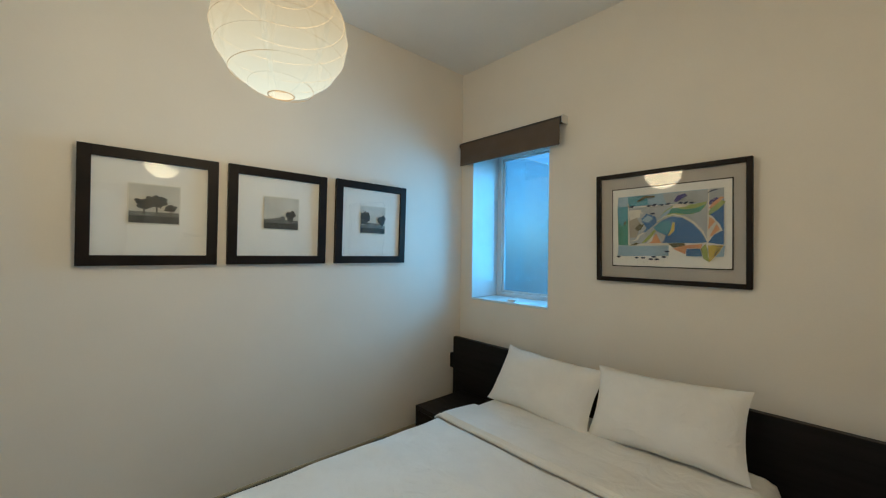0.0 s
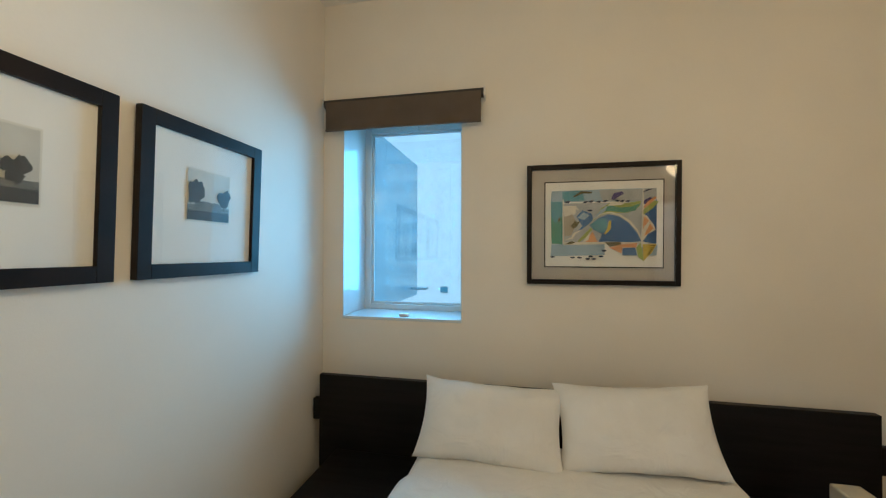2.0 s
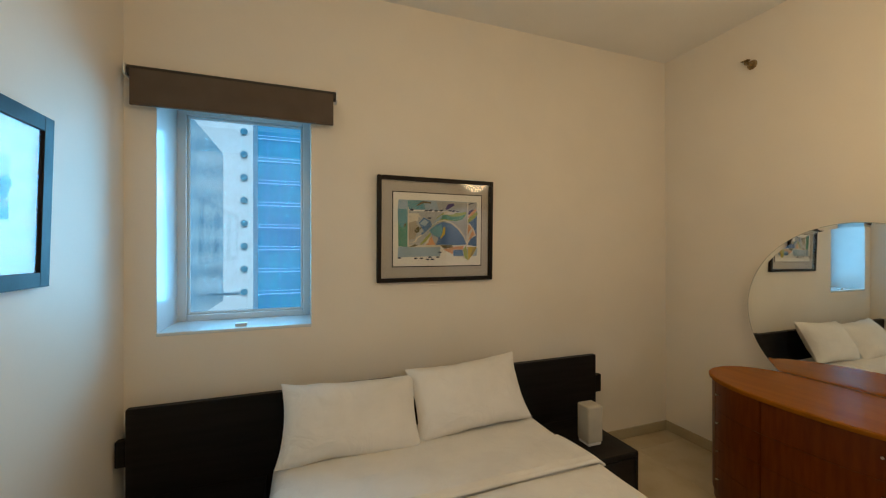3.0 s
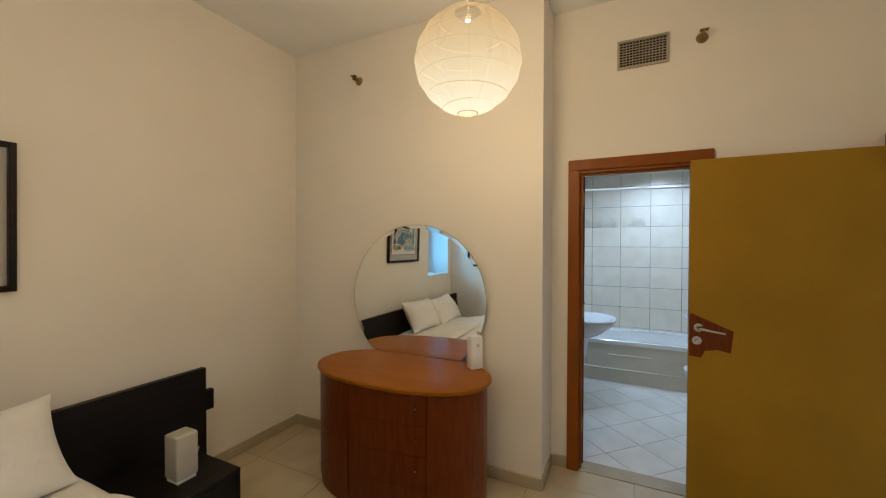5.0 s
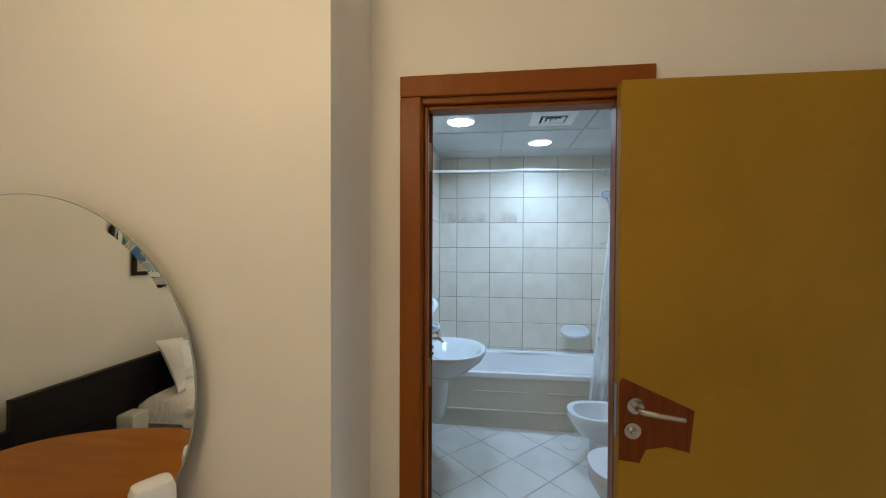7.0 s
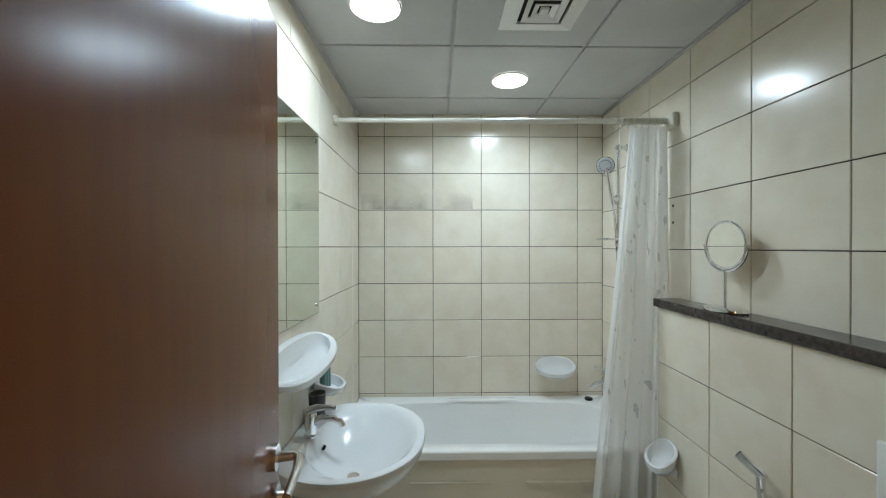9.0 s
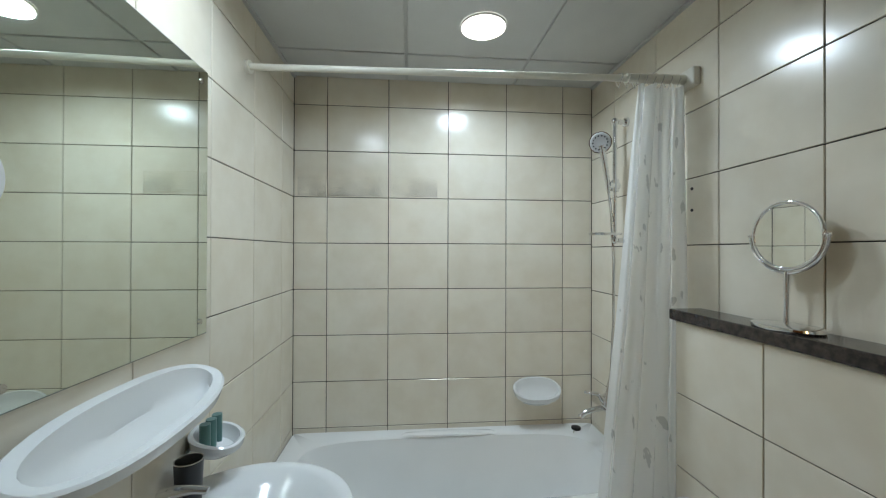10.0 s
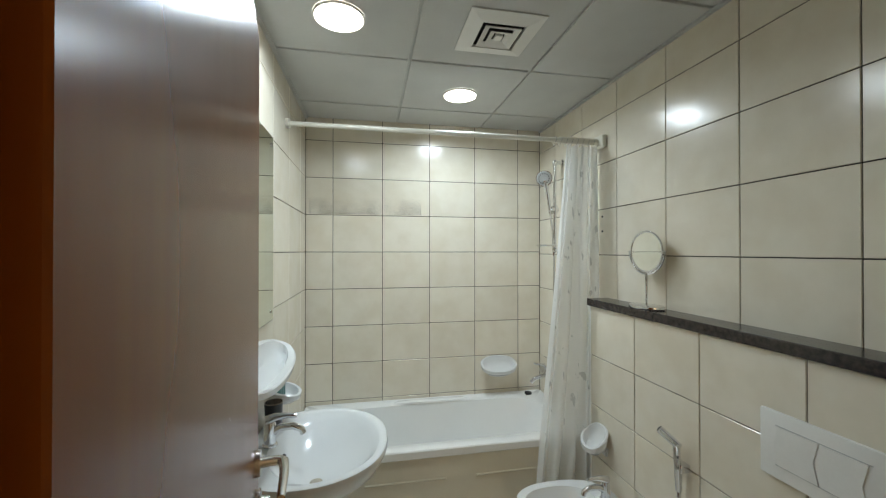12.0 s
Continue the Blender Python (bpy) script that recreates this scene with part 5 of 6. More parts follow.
def curtain_mesh():
    bm = bmesh.new()
    nu, nv = 150, 46
    g = []
    for j in range(nv + 1):
        v = j / nv
        row = []
        for i in range(nu + 1):
            u = i / nu
            spread = 0.030 + 0.035 * v ** 0.8
            y = -3.280 + (0.190 + 0.200 * v) * u + 0.010 * math.sin(u * 41 + v * 2)
            ph = u * 5.0 * 2 * math.pi + 0.7 * math.sin(3 * v) + 0.5 * noise.noise(Vector((u * 4, v * 1.5, 0)))
            x = 5.722 + 0.012 * u + spread * 0.80 * math.sin(ph) * (0.75 + 0.5 * noise.noise(Vector((u * 3.1, v * 0.8, 7)))) - 0.035 * v + 0.012 * noise.noise(Vector((u * 6, v * 3, 2)))
            x = min(x, 5.79 - 0.02 * v) if v > 0.75 else x
            if u < 0.22:
                x += (0.22 - u) * 0.10
            z = 2.065 - 1.79 * v - 0.05 * v * (1 - abs(2 * u - 1)) - 0.006 * math.cos(ph) * (1 - v)
            row.append(bm.verts.new((x, y, z)))
        g.append(row)
    for j in range(nv):
        for i in range(nu):
            bm.faces.new((g[j][i], g[j][i + 1], g[j + 1][i + 1], g[j + 1][i]))
    return bm


CURT = bpy.data.materials.new("curtain_vinyl")
CURT.use_nodes = True
cn, cl = CURT.node_tree.nodes, CURT.node_tree.links
cb = cn["Principled BSDF"]
cb.inputs["Roughness"].default_value = 0.22
ctr, cmx, cco, cmp, cvo, crg, cmc, ctp, cms = (cn.new("ShaderNode" + k) for k in ("BsdfTranslucent", "MixShader", "TexCoord", "Mapping", "TexNoise", "MapRange", "Mix", "BsdfTransparent", "MixShader"))
cmc.data_type = "RGBA"
cl.new(cco.outputs["Object"], cmp.inputs[0])
cmp.inputs["Rotation"].default_value = (radians(35), 0, 0)
cmp.inputs["Scale"].default_value = (7, 34, 8)
cvo.inputs["Scale"].default_value, cvo.inputs["Detail"].default_value = 1.2, 3
cl.new(cmp.outputs[0], cvo.inputs["Vector"])
cl.new(cvo.outputs["Fac"], crg.inputs[0])
crg.inputs[1].default_value, crg.inputs[2].default_value = 0.645, 0.665
cmc.inputs[6].default_value, cmc.inputs[7].default_value = (0.92, 0.92, 0.91, 1), (0.36, 0.37, 0.39, 1)
cl.new(crg.outputs[0], cmc.inputs[0])
cl.new(cmc.outputs[2], cb.inputs["Base Color"])
ctr.inputs["Color"].default_value = (0.92, 0.92, 0.90, 1)
cmx.inputs[0].default_value = 0.45
cl.new(cb.outputs[0], cmx.inputs[1])
cl.new(ctr.outputs[0], cmx.inputs[2])
cms.inputs[0].default_value = 0.20
cl.new(cmx.outputs[0], cms.inputs[1])
cl.new(ctp.outputs[0], cms.inputs[2])
cl.new(cms.outputs[0], cn["Material Output"].inputs[0])
cur = thing("shower_curtain", "bunched translucent white shower curtain with grey brush marks", "curtain", (5.72, -3.1, 2.06))
part("cloth", curtain_mesh(), CURT, cur, "", True)
for k in range(8):
    y = -3.235 + 0.030 * k
    f = (B_N - y) / (B_N - B_S)
    cx_, cz_ = 5.895 + (5.718 - 5.895) * f, 2.145 + (2.085 - 2.145) * f
    part("curtain_ring", sweep(bmesh.new(), [(cx_ + 0.021 * math.cos(a), y + 0.006 * math.sin(a * 2), cz_ - 0.010 + 0.026 * math.sin(a)) for a in np.linspace(0, 2 * math.pi, 21)], 0.0016, 6), CHROME, cur, "thin chrome ring", True)

sh = thing("shower_set", "chrome hand shower on a riser rail", "shower", (6.14, B_S, 1.45))
SX, SY = 6.14, B_S + 0.062
part("riser_rail", tube(bmesh.new(), (SX, SY, 1.485), (SX, SY, 2.085), 0.0105, 16), CHROME, sh, "", True)
for z in (1.50, 2.07):
    bm = tube(bmesh.new(), (SX, B_S, z), (SX, SY + 0.012, z), 0.012, 14)
    tube(bm, (SX, B_S, z), (SX, B_S + 0.012, z), 0.022, 18)
    bmesh.ops.create_uvsphere(bm, u_segments=16, v_segments=10, radius=0.019, matrix=Matrix.Translation((SX, SY, z)))
    part("wall_bracket", bm, CHROME, sh, "", True)
bm = tube(bmesh.new(), (SX, SY - 0.02, 1.76), (SX, SY + 0.03, 1.765), 0.018, 16)
tube(bm, (SX, SY, 1.735), (SX, SY, 1.79), 0.019, 16)
part("slider", bm, CHROME, sh, "", True)
bm = sweep(bmesh.new(), [(SX, SY + 0.032, 1.735), (SX - 0.008, SY + 0.045, 1.80), (SX - 0.025, SY + 0.068, 1.88), (SX - 0.042, SY + 0.090, 1.945)], [0.010, 0.012, 0.014, 0.018], 12)
q = Vector((-0.75, 0.45, -0.38)).normalized()
c_ = Vector((SX - 0.048, SY + 0.098, 1.955))
tube(bm, c_ - q * 0.018, c_ + q * 0.004, 0.026, 28, 0.050)
hs = part("hand_shower", bm, CHROME, sh, "", True)
bm = tube(bmesh.new(), c_ + q * 0.004, c_ + q * 0.009, 0.047, 28, 0.043)
part("spray_face", bm, TBAR, hs, "grey spray face with nozzles", True)
for k in range(14):
    a = 2 * math.pi * k / 14
    qq = q.to_track_quat("Z", "Y")
    pnt = c_ + q * 0.009 + qq @ Vector((0.032 * math.cos(a), 0.032 * math.sin(a), 0))
    part("nozzle", tube(bmesh.new(), pnt, pnt + q * 0.003, 0.0035, 8), BLACKPL, hs)
part("soap_tray", rings_mesh([oval(SX - 0.03, SY + 0.065, 0.055 * s_, 0.075 * s_, z, 28, 2.6) for s_, z in ((0.9, 1.522), (1.0, 1.530), (0.96, 1.533), (0.85, 1.526))], cap_first=True, cap_last=True), CHROME, sh, "small chrome soap tray", True)
part("hose", sweep(bmesh.new(), [(SX, SY + 0.032, 1.74), (SX - 0.004, SY + 0.02, 1.62), (SX + 0.01, SY + 0.0, 1.40), (SX + 0.03, SY - 0.01, 1.10), (SX + 0.05, SY - 0.01, 0.85), (SX + 0.06, SY + 0.02, 0.68)], 0.0065, 8), CHROME, sh, "flexible chrome hose", True)
mx = thing("bath_mixer", "chrome wall-mounted bath mixer tap", "tap", (6.22, B_S, 0.66))
bm = tube(bmesh.new(), (6.14, SY - 0.005, 0.665), (6.34, SY - 0.005, 0.665), 0.022, 18)
for x in (6.155, 6.325):
    tube(bm, (x, B_S, 0.665), (x, SY - 0.005, 0.665), 0.014, 14)
    tube(bm, (x, B_S, 0.665), (x, B_S + 0.010, 0.665), 0.030, 20)
part("body", bm, CHROME, mx, "", True)
part("spout", sweep(bmesh.new(), [(6.24, SY, 0.655), (6.24, SY + 0.05, 0.650), (6.24, SY + 0.10, 0.635), (6.24, SY + 0.125, 0.612)], [0.015, 0.014, 0.013, 0.013], 14), CHROME, mx, "", True)
part("lever", sweep(bmesh.new(), [(6.24, SY, 0.685), (6.24, SY + 0.03, 0.725), (6.24, SY + 0.10, 0.738)], [0.017, 0.010, 0.007], 12), CHROME, mx, "", True)


for z in (1.60, 1.68):
    tagged(obj("wall_plug", tube(bmesh.new(), (5.715, B_S - 0.001, z), (5.715, B_S + 0.003, z), 0.006, 12), BLACKPL, True), "small dark screw plug in the tiled wall", "screw", "wall plugs")


# ---- ceramic fittings ----
def wall_dish(name, label, centre, out, half, depth, height, category="soap dish", tilt=0.045, lip=0.013):
    """A shell-like ceramic dish on a wall; out is the wall's outward direction."""
    d = thing(name, label, category, centre, "white ceramic bathroom fittings")
    o = Vector(out)
    side = Vector((-o.y, o.x, 0))
    c = Vector(centre)

    def ring(s_, dz, inset, back=0.0):
        r = []
        for k in range(40):
            a = 2 * math.pi * k / 40
            u, w = math.cos(a), math.sin(a)
            r.append(tuple(c + side * (half - inset) * math.copysign(abs(u) ** 0.85, u) * s_ + o * (depth / 2 + (depth / 2 - inset) * math.copysign(abs(w) ** 0.85, w) * s_ + back) + Vector((0, 0, dz + tilt * (0.5 - 0.5 * w * s_)))))
        return r
    bm = rings_mesh([ring(0.35, -height * 0.62, 0, -depth * 0.30), ring(0.72, -height * 0.45, 0, -depth * 0.12), ring(0.94, -height * 0.12, 0), ring(1.0, height * 0.22, 0), ring(1.0, height * 0.30, 0.006), ring(1.0, height * 0.26, lip),
                     ring(0.98, -height * 0.15, lip + 0.005), ring(0.90, -height * 0.36, lip + 0.009), ring(0.5, -height * 0.38, 0.02)], cap_first=True, cap_last=True)
    part("bowl", bm, CERAMIC, d, "", True)
    bm = bmesh.new()
    p = [c - side * half * 0.5 + Vector((0, 0, -height * 0.4)), c + side * half * 0.5 + Vector((0, 0, -height * 0.4)), c + side * half * 0.6 + Vector((0, 0, height * 0.2)), c - side * half * 0.6 + Vector((0, 0, height * 0.2))]
    vs = [[bm.verts.new(q_ + o * e) for q_ in p] for e in (0.001, 0.014)]
    for k in range(4):
        bm.faces.new((vs[0][k], vs[0][(k + 1) % 4], vs[1][(k + 1) % 4], vs[1][k]))
    bm.faces.new(vs[0][::-1])
    bm.faces.new(vs[1])
    bmesh.ops.bevel(bm, geom=bm.edges[:], offset=0.005, segments=2, affect="EDGES")
    part("back_plate", bm, CERAMIC, d, "", True)
    return d


wall_dish("soap_dish", "white ceramic soap dish on the tiles above the bath", (B_E, -2.952, 0.628), (-1, 0, 0), 0.135, 0.115, 0.075, tilt=0.085)
wall_dish("soap_dish", "white ceramic soap dish on the half wall", (5.545, LEDGE_Y, 0.522), (0, 1, 0), 0.080, 0.105, 0.075, tilt=0.09)
shelf = wall_dish("ceramic_shelf", "long oval white ceramic shelf under the mirror", (5.235, B_N, 1.055), (0, -1, 0), 0.285, 0.150, 0.070, "shelf", 0.080, 0.032)
th = wall_dish("toothbrush_holder", "white ceramic tumbler holder with teal cups", (5.555, B_N, 0.875), (0, -1, 0), 0.078, 0.135, 0.06, "holder", 0.04)
for k in range(3):
    part("cup", tube(bmesh.new(), (5.520 + 0.034 * k, B_N - 0.050, 0.872), (5.520 + 0.034 * k, B_N - 0.050, 0.955), 0.014, 14), TEAL, th, "small teal cup", True)

# wall mirror over the basin
wm = thing("wall_mirror", "frameless rectangular bathroom wall mirror on tiles", "mirror", (5.3, B_N, 1.195))
part("glass", boxbm(4.985, 5.606, B_N - 0.0085, B_N - 0.0065, 1.197, 1.985), MIRROR_G, wm)
part("edge", boxbm(4.982, 5.609, B_N - 0.006, B_N - 0.0005, 1.194, 1.988), MIRROR_EDGE, wm, "thin green glass edge")
for x in (5.02, 5.57):
    for z in (1.235, 1.945):
        part("screw_cap", tube(bmesh.new(), (x, B_N - 0.0086, z), (x, B_N - 0.012, z), 0.008, 14), STEEL, wm, "", True)

# towel on a ring
tr_ = thing("towel_ring", "white ceramic towel ring holder on the tiles", "towel ring", (4.91, B_N, 1.53))
part("holder", rings_mesh([[(4.888 + r * math.cos(a), B_N - d, 1.535 + r * 1.2 * math.sin(a)) for a in np.linspace(0, 2 * math.pi, 32, endpoint=False)] for r, d in ((0.050, 0.001), (0.052, 0.02), (0.047, 0.075), (0.038, 0.105), (0.020, 0.112))], cap_first=True, cap_last=True), CERAMIC, tr_, "", True)
bm = bmesh.new()
g = []
for j in range(30):
    row = []
    v = j / 29
    for i in range(40):
        a = 2 * math.pi * i / 40
        rx, ry = 0.036 + 0.014 * v, 0.040 + 0.012 * v
        f = 1 + 0.18 * math.sin(a * 4 + 1.4 * v) + 0.08 * math.sin(a * 7)
        row.append((4.888 + rx * f * math.cos(a), B_N - 0.062 + min(ry * f * math.sin(a), 0.052), 1.53 - 0.36 * v + 0.010 * math.sin(a * 3) * v))
    g.append(row)
tagged(obj("towel", rings_mesh(g, cap_first=True, cap_last=True), TOWEL, True), "white terry hand towel hanging beside the mirror", "towel")

# ---- basin ----
bs = thing("washbasin", "white ceramic washbasin on a wall-hung half pedestal", "basin", (5.32, -1.86, 0))
BX, BZ = 5.32, 0.790


def basin_ring(s_, z, off=0.0, n=64):
    r = []
    for k in range(n):
        a = 2 * math.pi * k / n
        c, s = math.cos(a), math.sin(a)
        x = BX + 0.300 * s_ * math.copysign(abs(c) ** 0.85, c)
        y = -1.838 + off - (0.275 * s_ * (s if s < 0 else s)) * -1
        y = min(y, B_N - 0.003)
        r.append((x, y, z))
    return r


rings = [basin_ring(0.34, BZ - 0.20, 0.03), basin_ring(0.62, BZ - 0.15, 0.02), basin_ring(0.90, BZ - 0.07), basin_ring(0.985, BZ - 0.028), basin_ring(1.0, BZ - 0.012), basin_ring(0.99, BZ - 0.002), basin_ring(0.965, BZ), basin_ring(0.90, BZ - 0.002)]
inner = []
for s_, z in ((0.90, BZ - 0.008), (0.82, BZ - 0.026), (0.68, BZ - 0.062), (0.46, BZ - 0.098), (0.22, BZ - 0.116), (0.08, BZ - 0.119)):
    lean = 1.0 - s_
    inner.append([(BX - 0.075 * lean + 0.285 * s_ * math.cos(2 * math.pi * k / 64), -1.888 + 0.030 * lean + 0.215 * s_ * math.sin(2 * math.pi * k / 64), z) for k in range(64)])
part("bowl", rings_mesh(rings + inner, cap_first=True, cap_last=True), CERAMIC, bs, "", True)
part("half_pedestal", rings_mesh([[(x, min(y, B_N - 0.003), z) for x, y, z in oval(BX, -1.725, rx, ry, z, 40, 2.4)] for rx, ry, z in ((0.050, 0.060, 0.300), (0.078, 0.092, 0.304), (0.092, 0.108, 0.325), (0.098, 0.122, 0.42), (0.108, 0.140, 0.55), (0.135, 0.165, 0.62))], cap_first=True, cap_last=True), CERAMIC, bs, "", True)
part("drain", tube(bmesh.new(), (BX - 0.069, -1.860, BZ - 0.120), (BX - 0.069, -1.860, BZ - 0.114), 0.022, 24), CHROME, bs, "round chrome drain", True)
# black disc paints the shade of the overflow, nothing is cut out
part("overflow_shade", tube(bmesh.new(), (BX, -1.742, BZ - 0.052), (BX, -1.732, BZ - 0.046), 0.009, 16), DARK, bs)


def mixer(name, label, at, rot, scale=1.0):
    t = thing(name, label, "tap", at)
    bm = lathe([(0.001, 0), (0.027, 0), (0.027, 0.006), (0.022, 0.012), (0.021, 0.075), (0.018, 0.088), (0.001, 0.09)], 24)
    o = [part("body", bm, CHROME, t, "", True)]
    o.append(part("spout", sweep(bmesh.new(), [(0.0, 0, 0.045), (0.04, 0, 0.066), (0.085, 0, 0.066), (0.112, 0, 0.052), (0.118, 0, 0.036)], [0.016, 0.0145, 0.013, 0.012, 0.012], 14), CHROME, t, "", True))
    o.append(part("lever", sweep(bmesh.new(), [(-0.01, 0, 0.092), (0.02, 0, 0.104), (0.06, 0, 0.108), (0.095, 0, 0.104)], [0.019, 0.015, 0.010, 0.008], 12), CHROME, t, "", True))
    for p_ in o:
        loc(p_)
    t.matrix_world = Matrix.Translation(at) @ Matrix.Rotation(radians(rot), 4, "Z") @ Matrix.Scale(scale, 4)
    return t


mixer("basin_mixer", "chrome single-lever basin tap", (BX, -1.690, BZ - 0.004), -90, 0.98)
cup = thing("tumbler", "dark metal tumbler on the corner of the basin", "cup", (5.44, -1.685, BZ))
o = part("wall", lathe([(0.026, 0.0), (0.030, 0.002), (0.034, 0.108), (0.032, 0.108), (0.028, 0.006), (0.001, 0.006)], 28), BLACKPL, cup, "", True)
loc(o)
loc(part("lining", lathe([(0.0275, 0.0065), (0.0316, 0.1085), (0.0342, 0.1095), (0.0346, 0.1075), (0.0310, 0.107), (0.0270, 0.0068)], 28), STEEL, cup, "bright steel inside and rim", True))
cup.location = (5.44, -1.675, BZ + 0.0005)
bpy.context.view_layer.update()
sb = tagged(obj("soap_bar", rings_mesh([oval(5.20, -1.68, 0.030 * s_, 0.020 * s_, BZ + z, 24, 2.6) for s_, z in ((0.85, 0.001), (1, 0.006), (1, 0.014), (0.8, 0.02))], cap_first=True, cap_last=True), CREAMPL, True), "small pale soap bar on the basin", "soap")

# ---- sanitary ware by the half wall ----


def pan(name, label, cx, category, rim_z, length, tap=False):
    p = thing(name, label, category, (cx, LEDGE_Y + length / 2, 0))
    cy = LEDGE_Y + length / 2 + 0.004

    def r(sx, sy, z, off=0.0, n=48):
        return oval(cx, cy + off, 0.180 * sx, (length / 2) * sy, z, n, 2.5)
    part("bowl", rings_mesh([r(0.62, 0.62, 0.0, -0.06), r(0.60, 0.60, 0.03, -0.06), r(0.56, 0.60, 0.16, -0.06), r(0.80, 0.85, rim_z - 0.14, -0.02), r(0.98, 0.985, rim_z - 0.045), r(1.0, 0.995, rim_z - 0.012), r(0.97, 0.98, rim_z),
                             r(0.76, 0.70, rim_z - 0.002, 0.03), r(0.70, 0.64, rim_z - 0.03, 0.03), r(0.50, 0.45, rim_z - 0.11, 0.03), r(0.1, 0.1, rim_z - 0.135, 0.03)], cap_first=True, cap_last=True), CERAMIC, p, "", True)
    return p


pan("bidet", "white ceramic bidet beside the half wall", 5.42, "bidet", 0.355, 0.49)
mixer("bidet_mixer", "chrome single-lever bidet tap", (5.42, LEDGE_Y + 0.075, 0.353), 90, 0.95)
wc = pan("toilet", "white ceramic toilet beside the half wall", 4.66, "toilet", 0.37, 0.53)
part("seat_lid", rings_mesh([oval(4.66, LEDGE_Y + 0.285, 0.182 * s_, 0.247 * s_, z, 48, 2.5) for s_, z in ((1, 0.372), (1.01, 0.380), (1.0, 0.405), (0.9, 0.414))], cap_first=True, cap_last=True), PLASTIC, wc, "closed white lid", True)
fp = thing("flush_plate", "white plastic dual flush plate on the half wall", "flush plate", (4.62, LEDGE_Y, 0.95))
part("plate", boxbm(4.465, 4.765, LEDGE_Y + 0.0005, LEDGE_Y + 0.014, 0.852, 1.040, bevel=0.006, seg=2), PLASTIC, fp, "", True)


def button(x0, x1, skew):
    pts = [(x0, 0.893), (x1, 0.893), (x1 + skew, 0.945), (x1, 1.000), (x0, 1.000), (x0 + skew, 0.945)]
    bm = rings_mesh([[(x, LEDGE_Y + e, z) for x, z in pts] for e in (0.0142, 0.0175)], cap_first=True, cap_last=True)
    return bm


part("button", button(4.615, 4.712, 0.012), PLASTIC, fp)
part("button", button(4.515, 4.610, 0.012), PLASTIC, fp)
# raised grey strips paint the shade of the grooves round the buttons
bmg = bmesh.new()
for b in ((4.508, 4.720, 0.890, 0.8925), (4.508, 4.720, 1.0005, 1.003), ):
    box(bmg, b[0], b[1], LEDGE_Y + 0.0142, LEDGE_Y + 0.0149, b[2], b[3])
part("groove_shade", bmg, TBAR, fp)
hyg = thing("hygiene_spray", "chrome hand bidet spray hanging on the half wall", "spray", (5.045, LEDGE_Y, 0.75))
part("holder", boxbm(5.025, 5.065, LEDGE_Y + 0.0005, LEDGE_Y + 0.035, 0.690, 0.720, bevel=0.005, seg=2), CHROME, hyg, "", True)
spray = part("spray_head", tube(sweep(bmesh.new(), [(5.042, LEDGE_Y + 0.034, 0.62), (5.044, LEDGE_Y + 0.036, 0.70), (5.046, LEDGE_Y + 0.040, 0.785)], [0.010, 0.012, 0.012], 12), (5.032, LEDGE_Y + 0.040, 0.786), (5.105, LEDGE_Y + 0.056, 0.816), 0.013, 14, 0.015), CHROME, hyg, "", True)
part("nozzle", tube(bmesh.new(), (5.1052, LEDGE_Y + 0.056, 0.816), (5.1085, LEDGE_Y + 0.0567, 0.8173), 0.013, 14), BLACKPL, spray, "dark spray face", True)
part("trigger", sweep(bmesh.new(), [(5.036, LEDGE_Y + 0.048, 0.790), (5.016, LEDGE_Y + 0.062, 0.765), (5.018, LEDGE_Y + 0.060, 0.715)], 0.0042, 8), CHROME, spray, "", True)
part("hose", sweep(bmesh.new(), [(5.042, LEDGE_Y + 0.034, 0.62), (5.035, LEDGE_Y + 0.040, 0.50), (5.010, LEDGE_Y + 0.045, 0.38), (4.970, LEDGE_Y + 0.04, 0.30), (4.94, LEDGE_Y + 0.02, 0.32), (4.93, LEDGE_Y + 0.002, 0.36)], 0.0065, 8), CHROME, hyg, "chrome hose", True)
fd = tagged(obj("floor_drain", tube(bmesh.new(), (5.60, -2.75, 0.0), (5.60, -2.75, 0.004), 0.062, 28), CREAMPL, True), "round pale plastic floor drain", "drain")


# ---- brown soap stain along one course of the shower wall ----
STAIN = bpy.data.materials.new("soap_stain")
STAIN.use_nodes = True
gn, gk = STAIN.node_tree.nodes, STAIN.node_tree.links
gb = gn["Principled BSDF"]
gb.inputs["Base Color"].default_value, gb.inputs["Roughness"].default_value = (0.13, 0.10, 0.06, 1), 0.5
gco, gsp, gup, gno, gno_r, gmu, gtr, gmx = (gn.new("ShaderNode" + k) for k in ("TexCoord", "SeparateXYZ", "MapRange", "TexNoise", "MapRange", "Math", "BsdfTransparent", "MixShader"))
gk.new(gco.outputs["Generated"], gsp.inputs[0])
gk.new(gsp.outputs[2], gup.inputs[0])
gup.inputs[1].default_value, gup.inputs[2].default_value, gup.inputs[3].default_value, gup.inputs[4].default_value = 0.0, 1.0, 0.19, 0.0
gno.inputs["Scale"].default_value, gno.inputs["Detail"].default_value = 7, 4
gk.new(gco.outputs["Object"], gno.inputs["Vector"])
gk.new(gno.outputs["Fac"], gno_r.inputs[0])
gno_r.inputs[1].default_value, gno_r.inputs[2].default_value = 0.36, 0.66
gmu.operation = "MULTIPLY"
gk.new(gup.outputs[0], gmu.inputs[0])
gk.new(gno_r.outputs[0], gmu.inputs[1])
gk.new(gmu.outputs[0], gmx.inputs[0])
gk.new(gtr.outputs[0], gmx.inputs[1])
gk.new(gb.outputs[0], gmx.inputs[2])
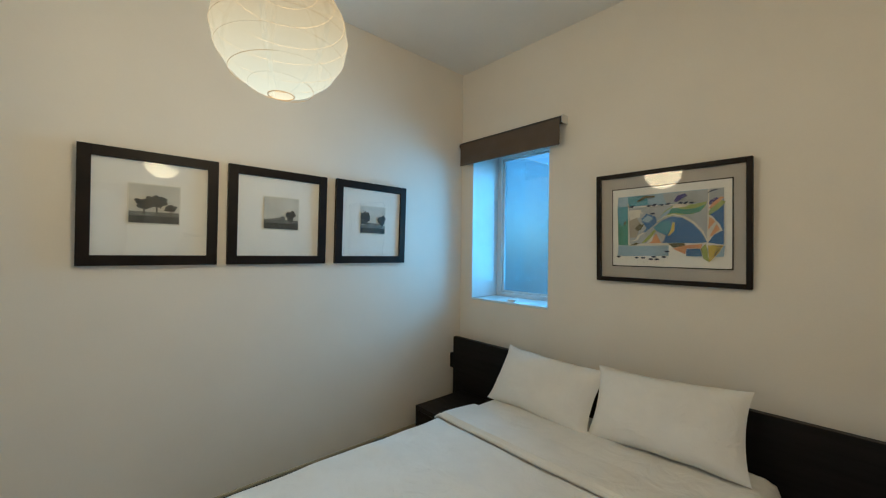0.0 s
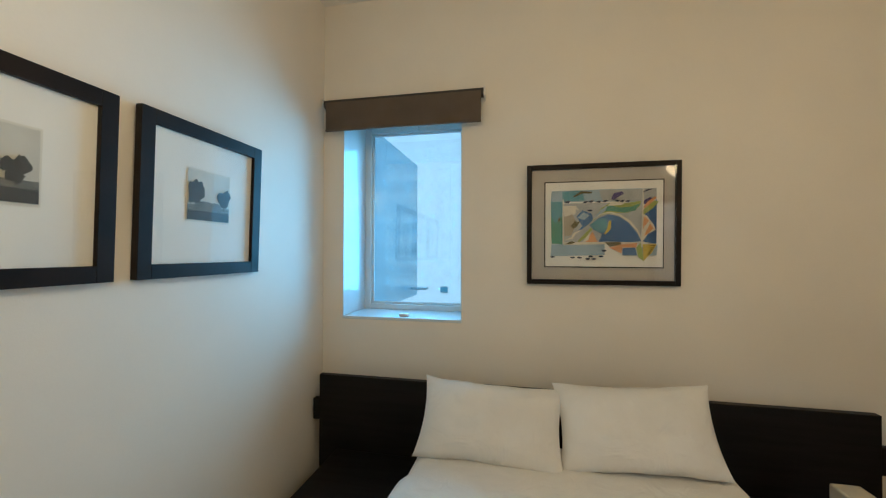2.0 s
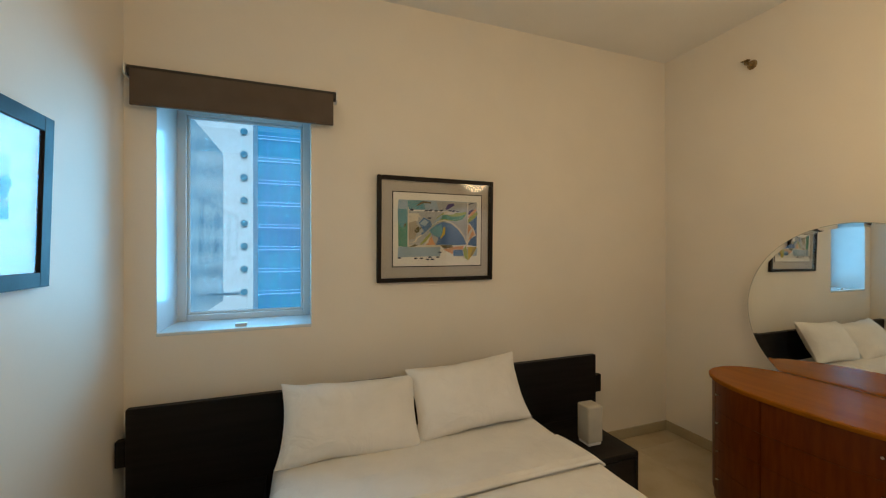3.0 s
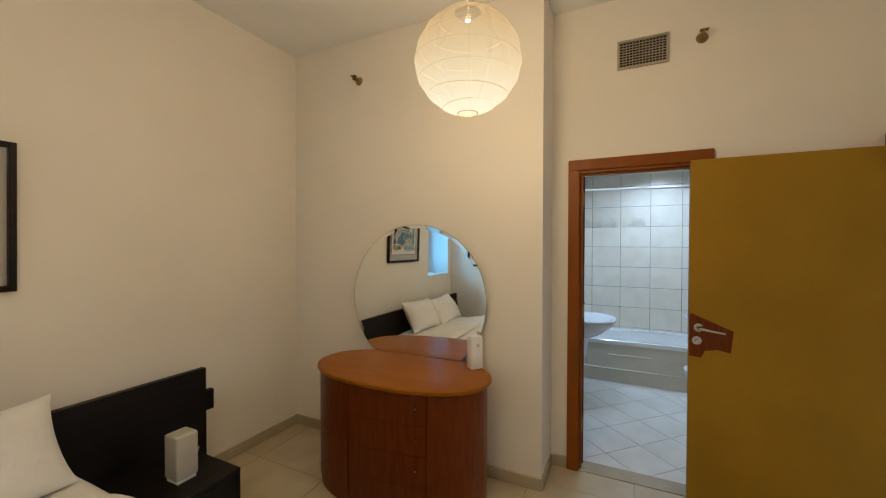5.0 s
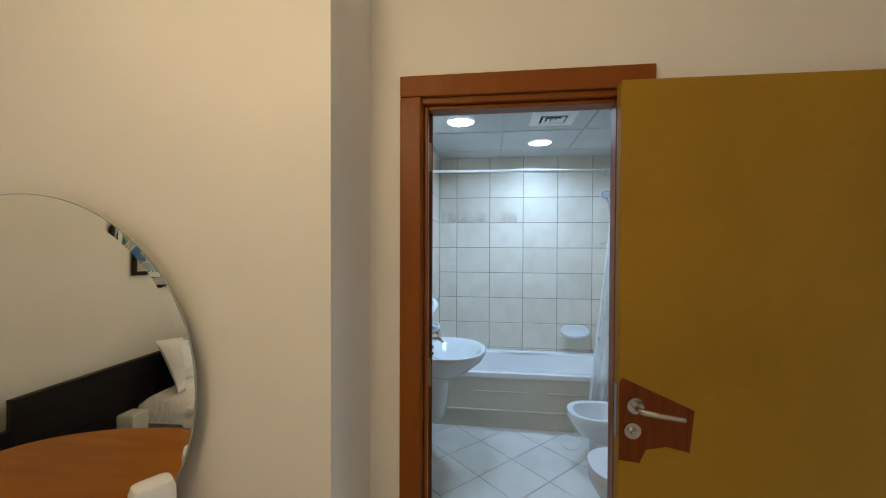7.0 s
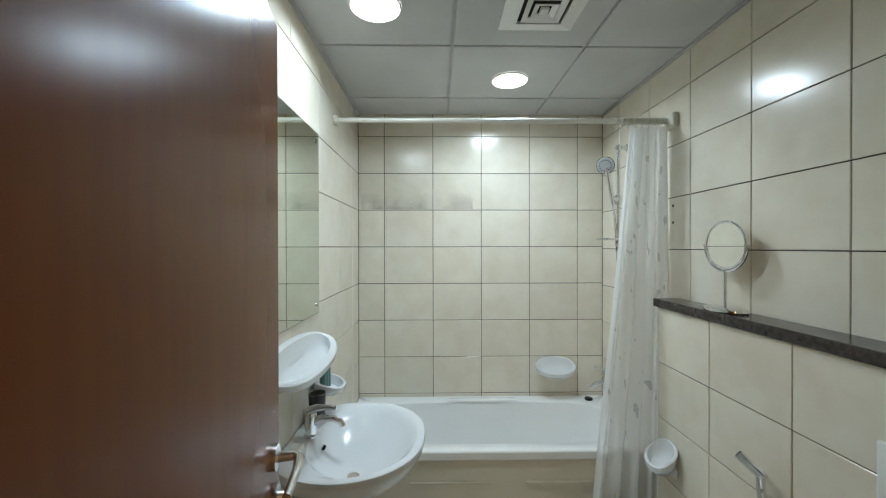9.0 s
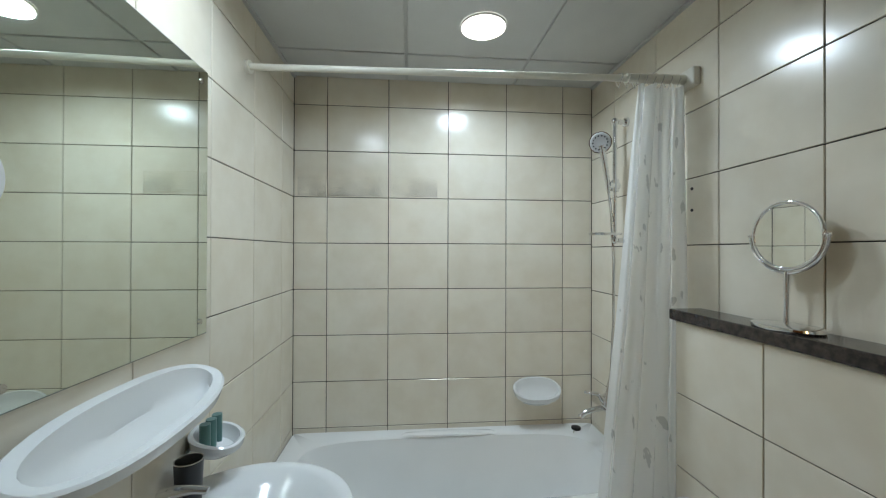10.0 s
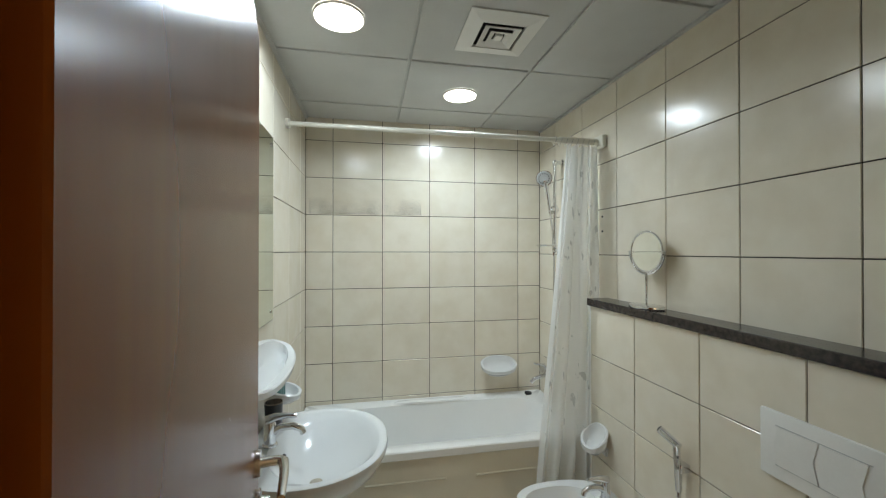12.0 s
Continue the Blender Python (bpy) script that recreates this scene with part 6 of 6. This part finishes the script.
gk.new(gmx.outputs[0], gn["Material Output"].inputs[0])
for y0, y1 in ((-1.795, -1.645), (-2.128, -1.803), (-2.40, -2.133)):
    part("stain", boxbm(B_E - 0.0022, B_E - 0.0012, y0, y1, 1.742, 1.86), STAIN, bw_e, "brown soap stain above the joint")


# ---- tiles, last ----
TILE_CACHE = {}


def tile_mesh(w, h, d, material, bev=0.0016):
    key = (round(w, 4), round(h, 4), material.name)
    if key not in TILE_CACHE:
        bm = bmesh.new()
        a, b = w / 2, h / 2
        v0 = [bm.verts.new((sx * a, 0, sy * b)) for sx, sy in ((-1, -1), (1, -1), (1, 1), (-1, 1))]
        v1 = [bm.verts.new((sx * a, -(d - bev), sy * b)) for sx, sy in ((-1, -1), (1, -1), (1, 1), (-1, 1))]
        v2 = [bm.verts.new((sx * (a - bev), -d, sy * (b - bev))) for sx, sy in ((-1, -1), (1, -1), (1, 1), (-1, 1))]
        for p, q in ((v0, v1), (v1, v2)):
            for k in range(4):
                bm.faces.new((p[k], p[(k + 1) % 4], q[(k + 1) % 4], q[k]))
        bm.faces.new(v2)
        bmesh.ops.recalc_face_normals(bm, faces=bm.faces)
        me = bpy.data.meshes.new("tile")
        bm.to_mesh(me)
        bm.free()
        me.materials.append(material)
        TILE_CACHE[key] = me
    return TILE_CACHE[key]


def tile_wall(parent, cuts_u, cuts_z, place, turn, gap=0.0036):
    """Tiles between the joint lines; place(u, z) gives the spot, turn the facing in degrees."""
    rnd = random.Random(len(cuts_u) * 7 + len(cuts_z))
    for u0, u1 in zip(cuts_u, cuts_u[1:]):
        for z0, z1 in zip(cuts_z, cuts_z[1:]):
            w, h = abs(u1 - u0) - gap, z1 - z0 - gap
            if w < 0.01 or h < 0.01:
                continue
            o = new("tile", tile_mesh(w, h, G, TILE))
            o.matrix_world = Matrix.Translation(place((u0 + u1) / 2, (z0 + z1) / 2)) @ Matrix.Rotation(radians(turn), 4, "Z") @ Matrix.Rotation(radians(rnd.uniform(-0.10, 0.10)), 4, "X") @ Matrix.Rotation(radians(rnd.uniform(-0.10, 0.10)), 4, "Z")
            o.parent = parent
            o.matrix_parent_inverse = parent.matrix_world.inverted()


ZB = [0.0] + [0.236 + 0.25 * k for k in range(9)] + [2.44]
tile_wall(bw_e, [B_N] + [-1.80 - 0.33 * k for k in range(5)] + [B_S], ZB, lambda u, z: (B_E + G, u, z), -90)
tile_wall(bw_n, [B_E] + [6.313 - 0.334 * k for k in range(7)] + [B_W + 0.005], ZB, lambda u, z: (u, B_N + G, z), 0)
tile_wall(bw_s, [B_E] + [6.256 - 0.331 * k for k in range(7)] + [B_W + 0.005], [0.0] + [0.226 + 0.249 * k for k in range(9)] + [2.44], lambda u, z: (u, B_S - G, z), 180)
tile_wall(bw_h, [LEDGE_X] + [5.322 - 0.335 * k for k in range(4)] + [B_W + 0.005], [0.0, 0.198, 0.449, 0.700, 0.952, LEDGE_Z - 0.038], lambda u, z: (u, LEDGE_Y - G, z), 180)
tile_wall(bw_h, [LEDGE_Y - 0.006, B_S], [0.0, 0.198, 0.449, 0.700, 0.952, LEDGE_Z - 0.038], lambda u, z: (LEDGE_X - G, u, z), 90)


def floor_tiles(parent, x0, x1, y0, y1, size, angle, material, origin, z=0.0, gap=0.004):
    """Square floor tiles clipped to a room, laid at an angle."""
    ca, sa = math.cos(radians(angle)), math.sin(radians(angle))
    n = int(6 / size)
    mx_, my_ = origin
    for i in range(-n, n):
        for j in range(-n, n):
            poly = []
            for du, dv in ((gap / 2, gap / 2), (size - gap / 2, gap / 2), (size - gap / 2, size - gap / 2), (gap / 2, size - gap / 2)):
                u, v = i * size + du, j * size + dv
                poly.append((mx_ + u * ca - v * sa, my_ + u * sa + v * ca))
            for axis, lim, sgn in ((0, x0, 1), (0, x1, -1), (1, y0, 1), (1, y1, -1)):
                out = []
                for k in range(len(poly)):
                    a, b = poly[k - 1], poly[k]
                    ia, ib = (a[axis] - lim) * sgn >= 0, (b[axis] - lim) * sgn >= 0
                    if ia != ib:
                        t = (lim - a[axis]) / (b[axis] - a[axis])
                        out.append((a[0] + t * (b[0] - a[0]), a[1] + t * (b[1] - a[1])))
                    if ib:
                        out.append(b)
                poly = out
                if len(poly) < 3:
                    break
            if len(poly) < 3:
                continue
            area = abs(sum(poly[k - 1][0] * poly[k][1] - poly[k][0] * poly[k - 1][1] for k in range(len(poly)))) / 2
            if area < 0.002:
                continue
            cx = sum(p[0] for p in poly) / len(poly)
            cy = sum(p[1] for p in poly) / len(poly)
            o = part("tile", flat([(p[0] - cx, p[1] - cy) for p in poly], -0.006, 0.0), material, parent)
            o.matrix_parent_inverse = Matrix.Identity(4)
            o.location = (cx, cy, z)


floor_tiles(floor, X_W, X_D, -3.63, Y_N, 0.60, 0, FLOORTILE, (1.89, -1.65), gap=0.003)
floor_tiles(bfloor, B_W + 0.02, B_E, B_S, B_N, 0.32, 45, BATHFLOOR, (5.36, -2.30))
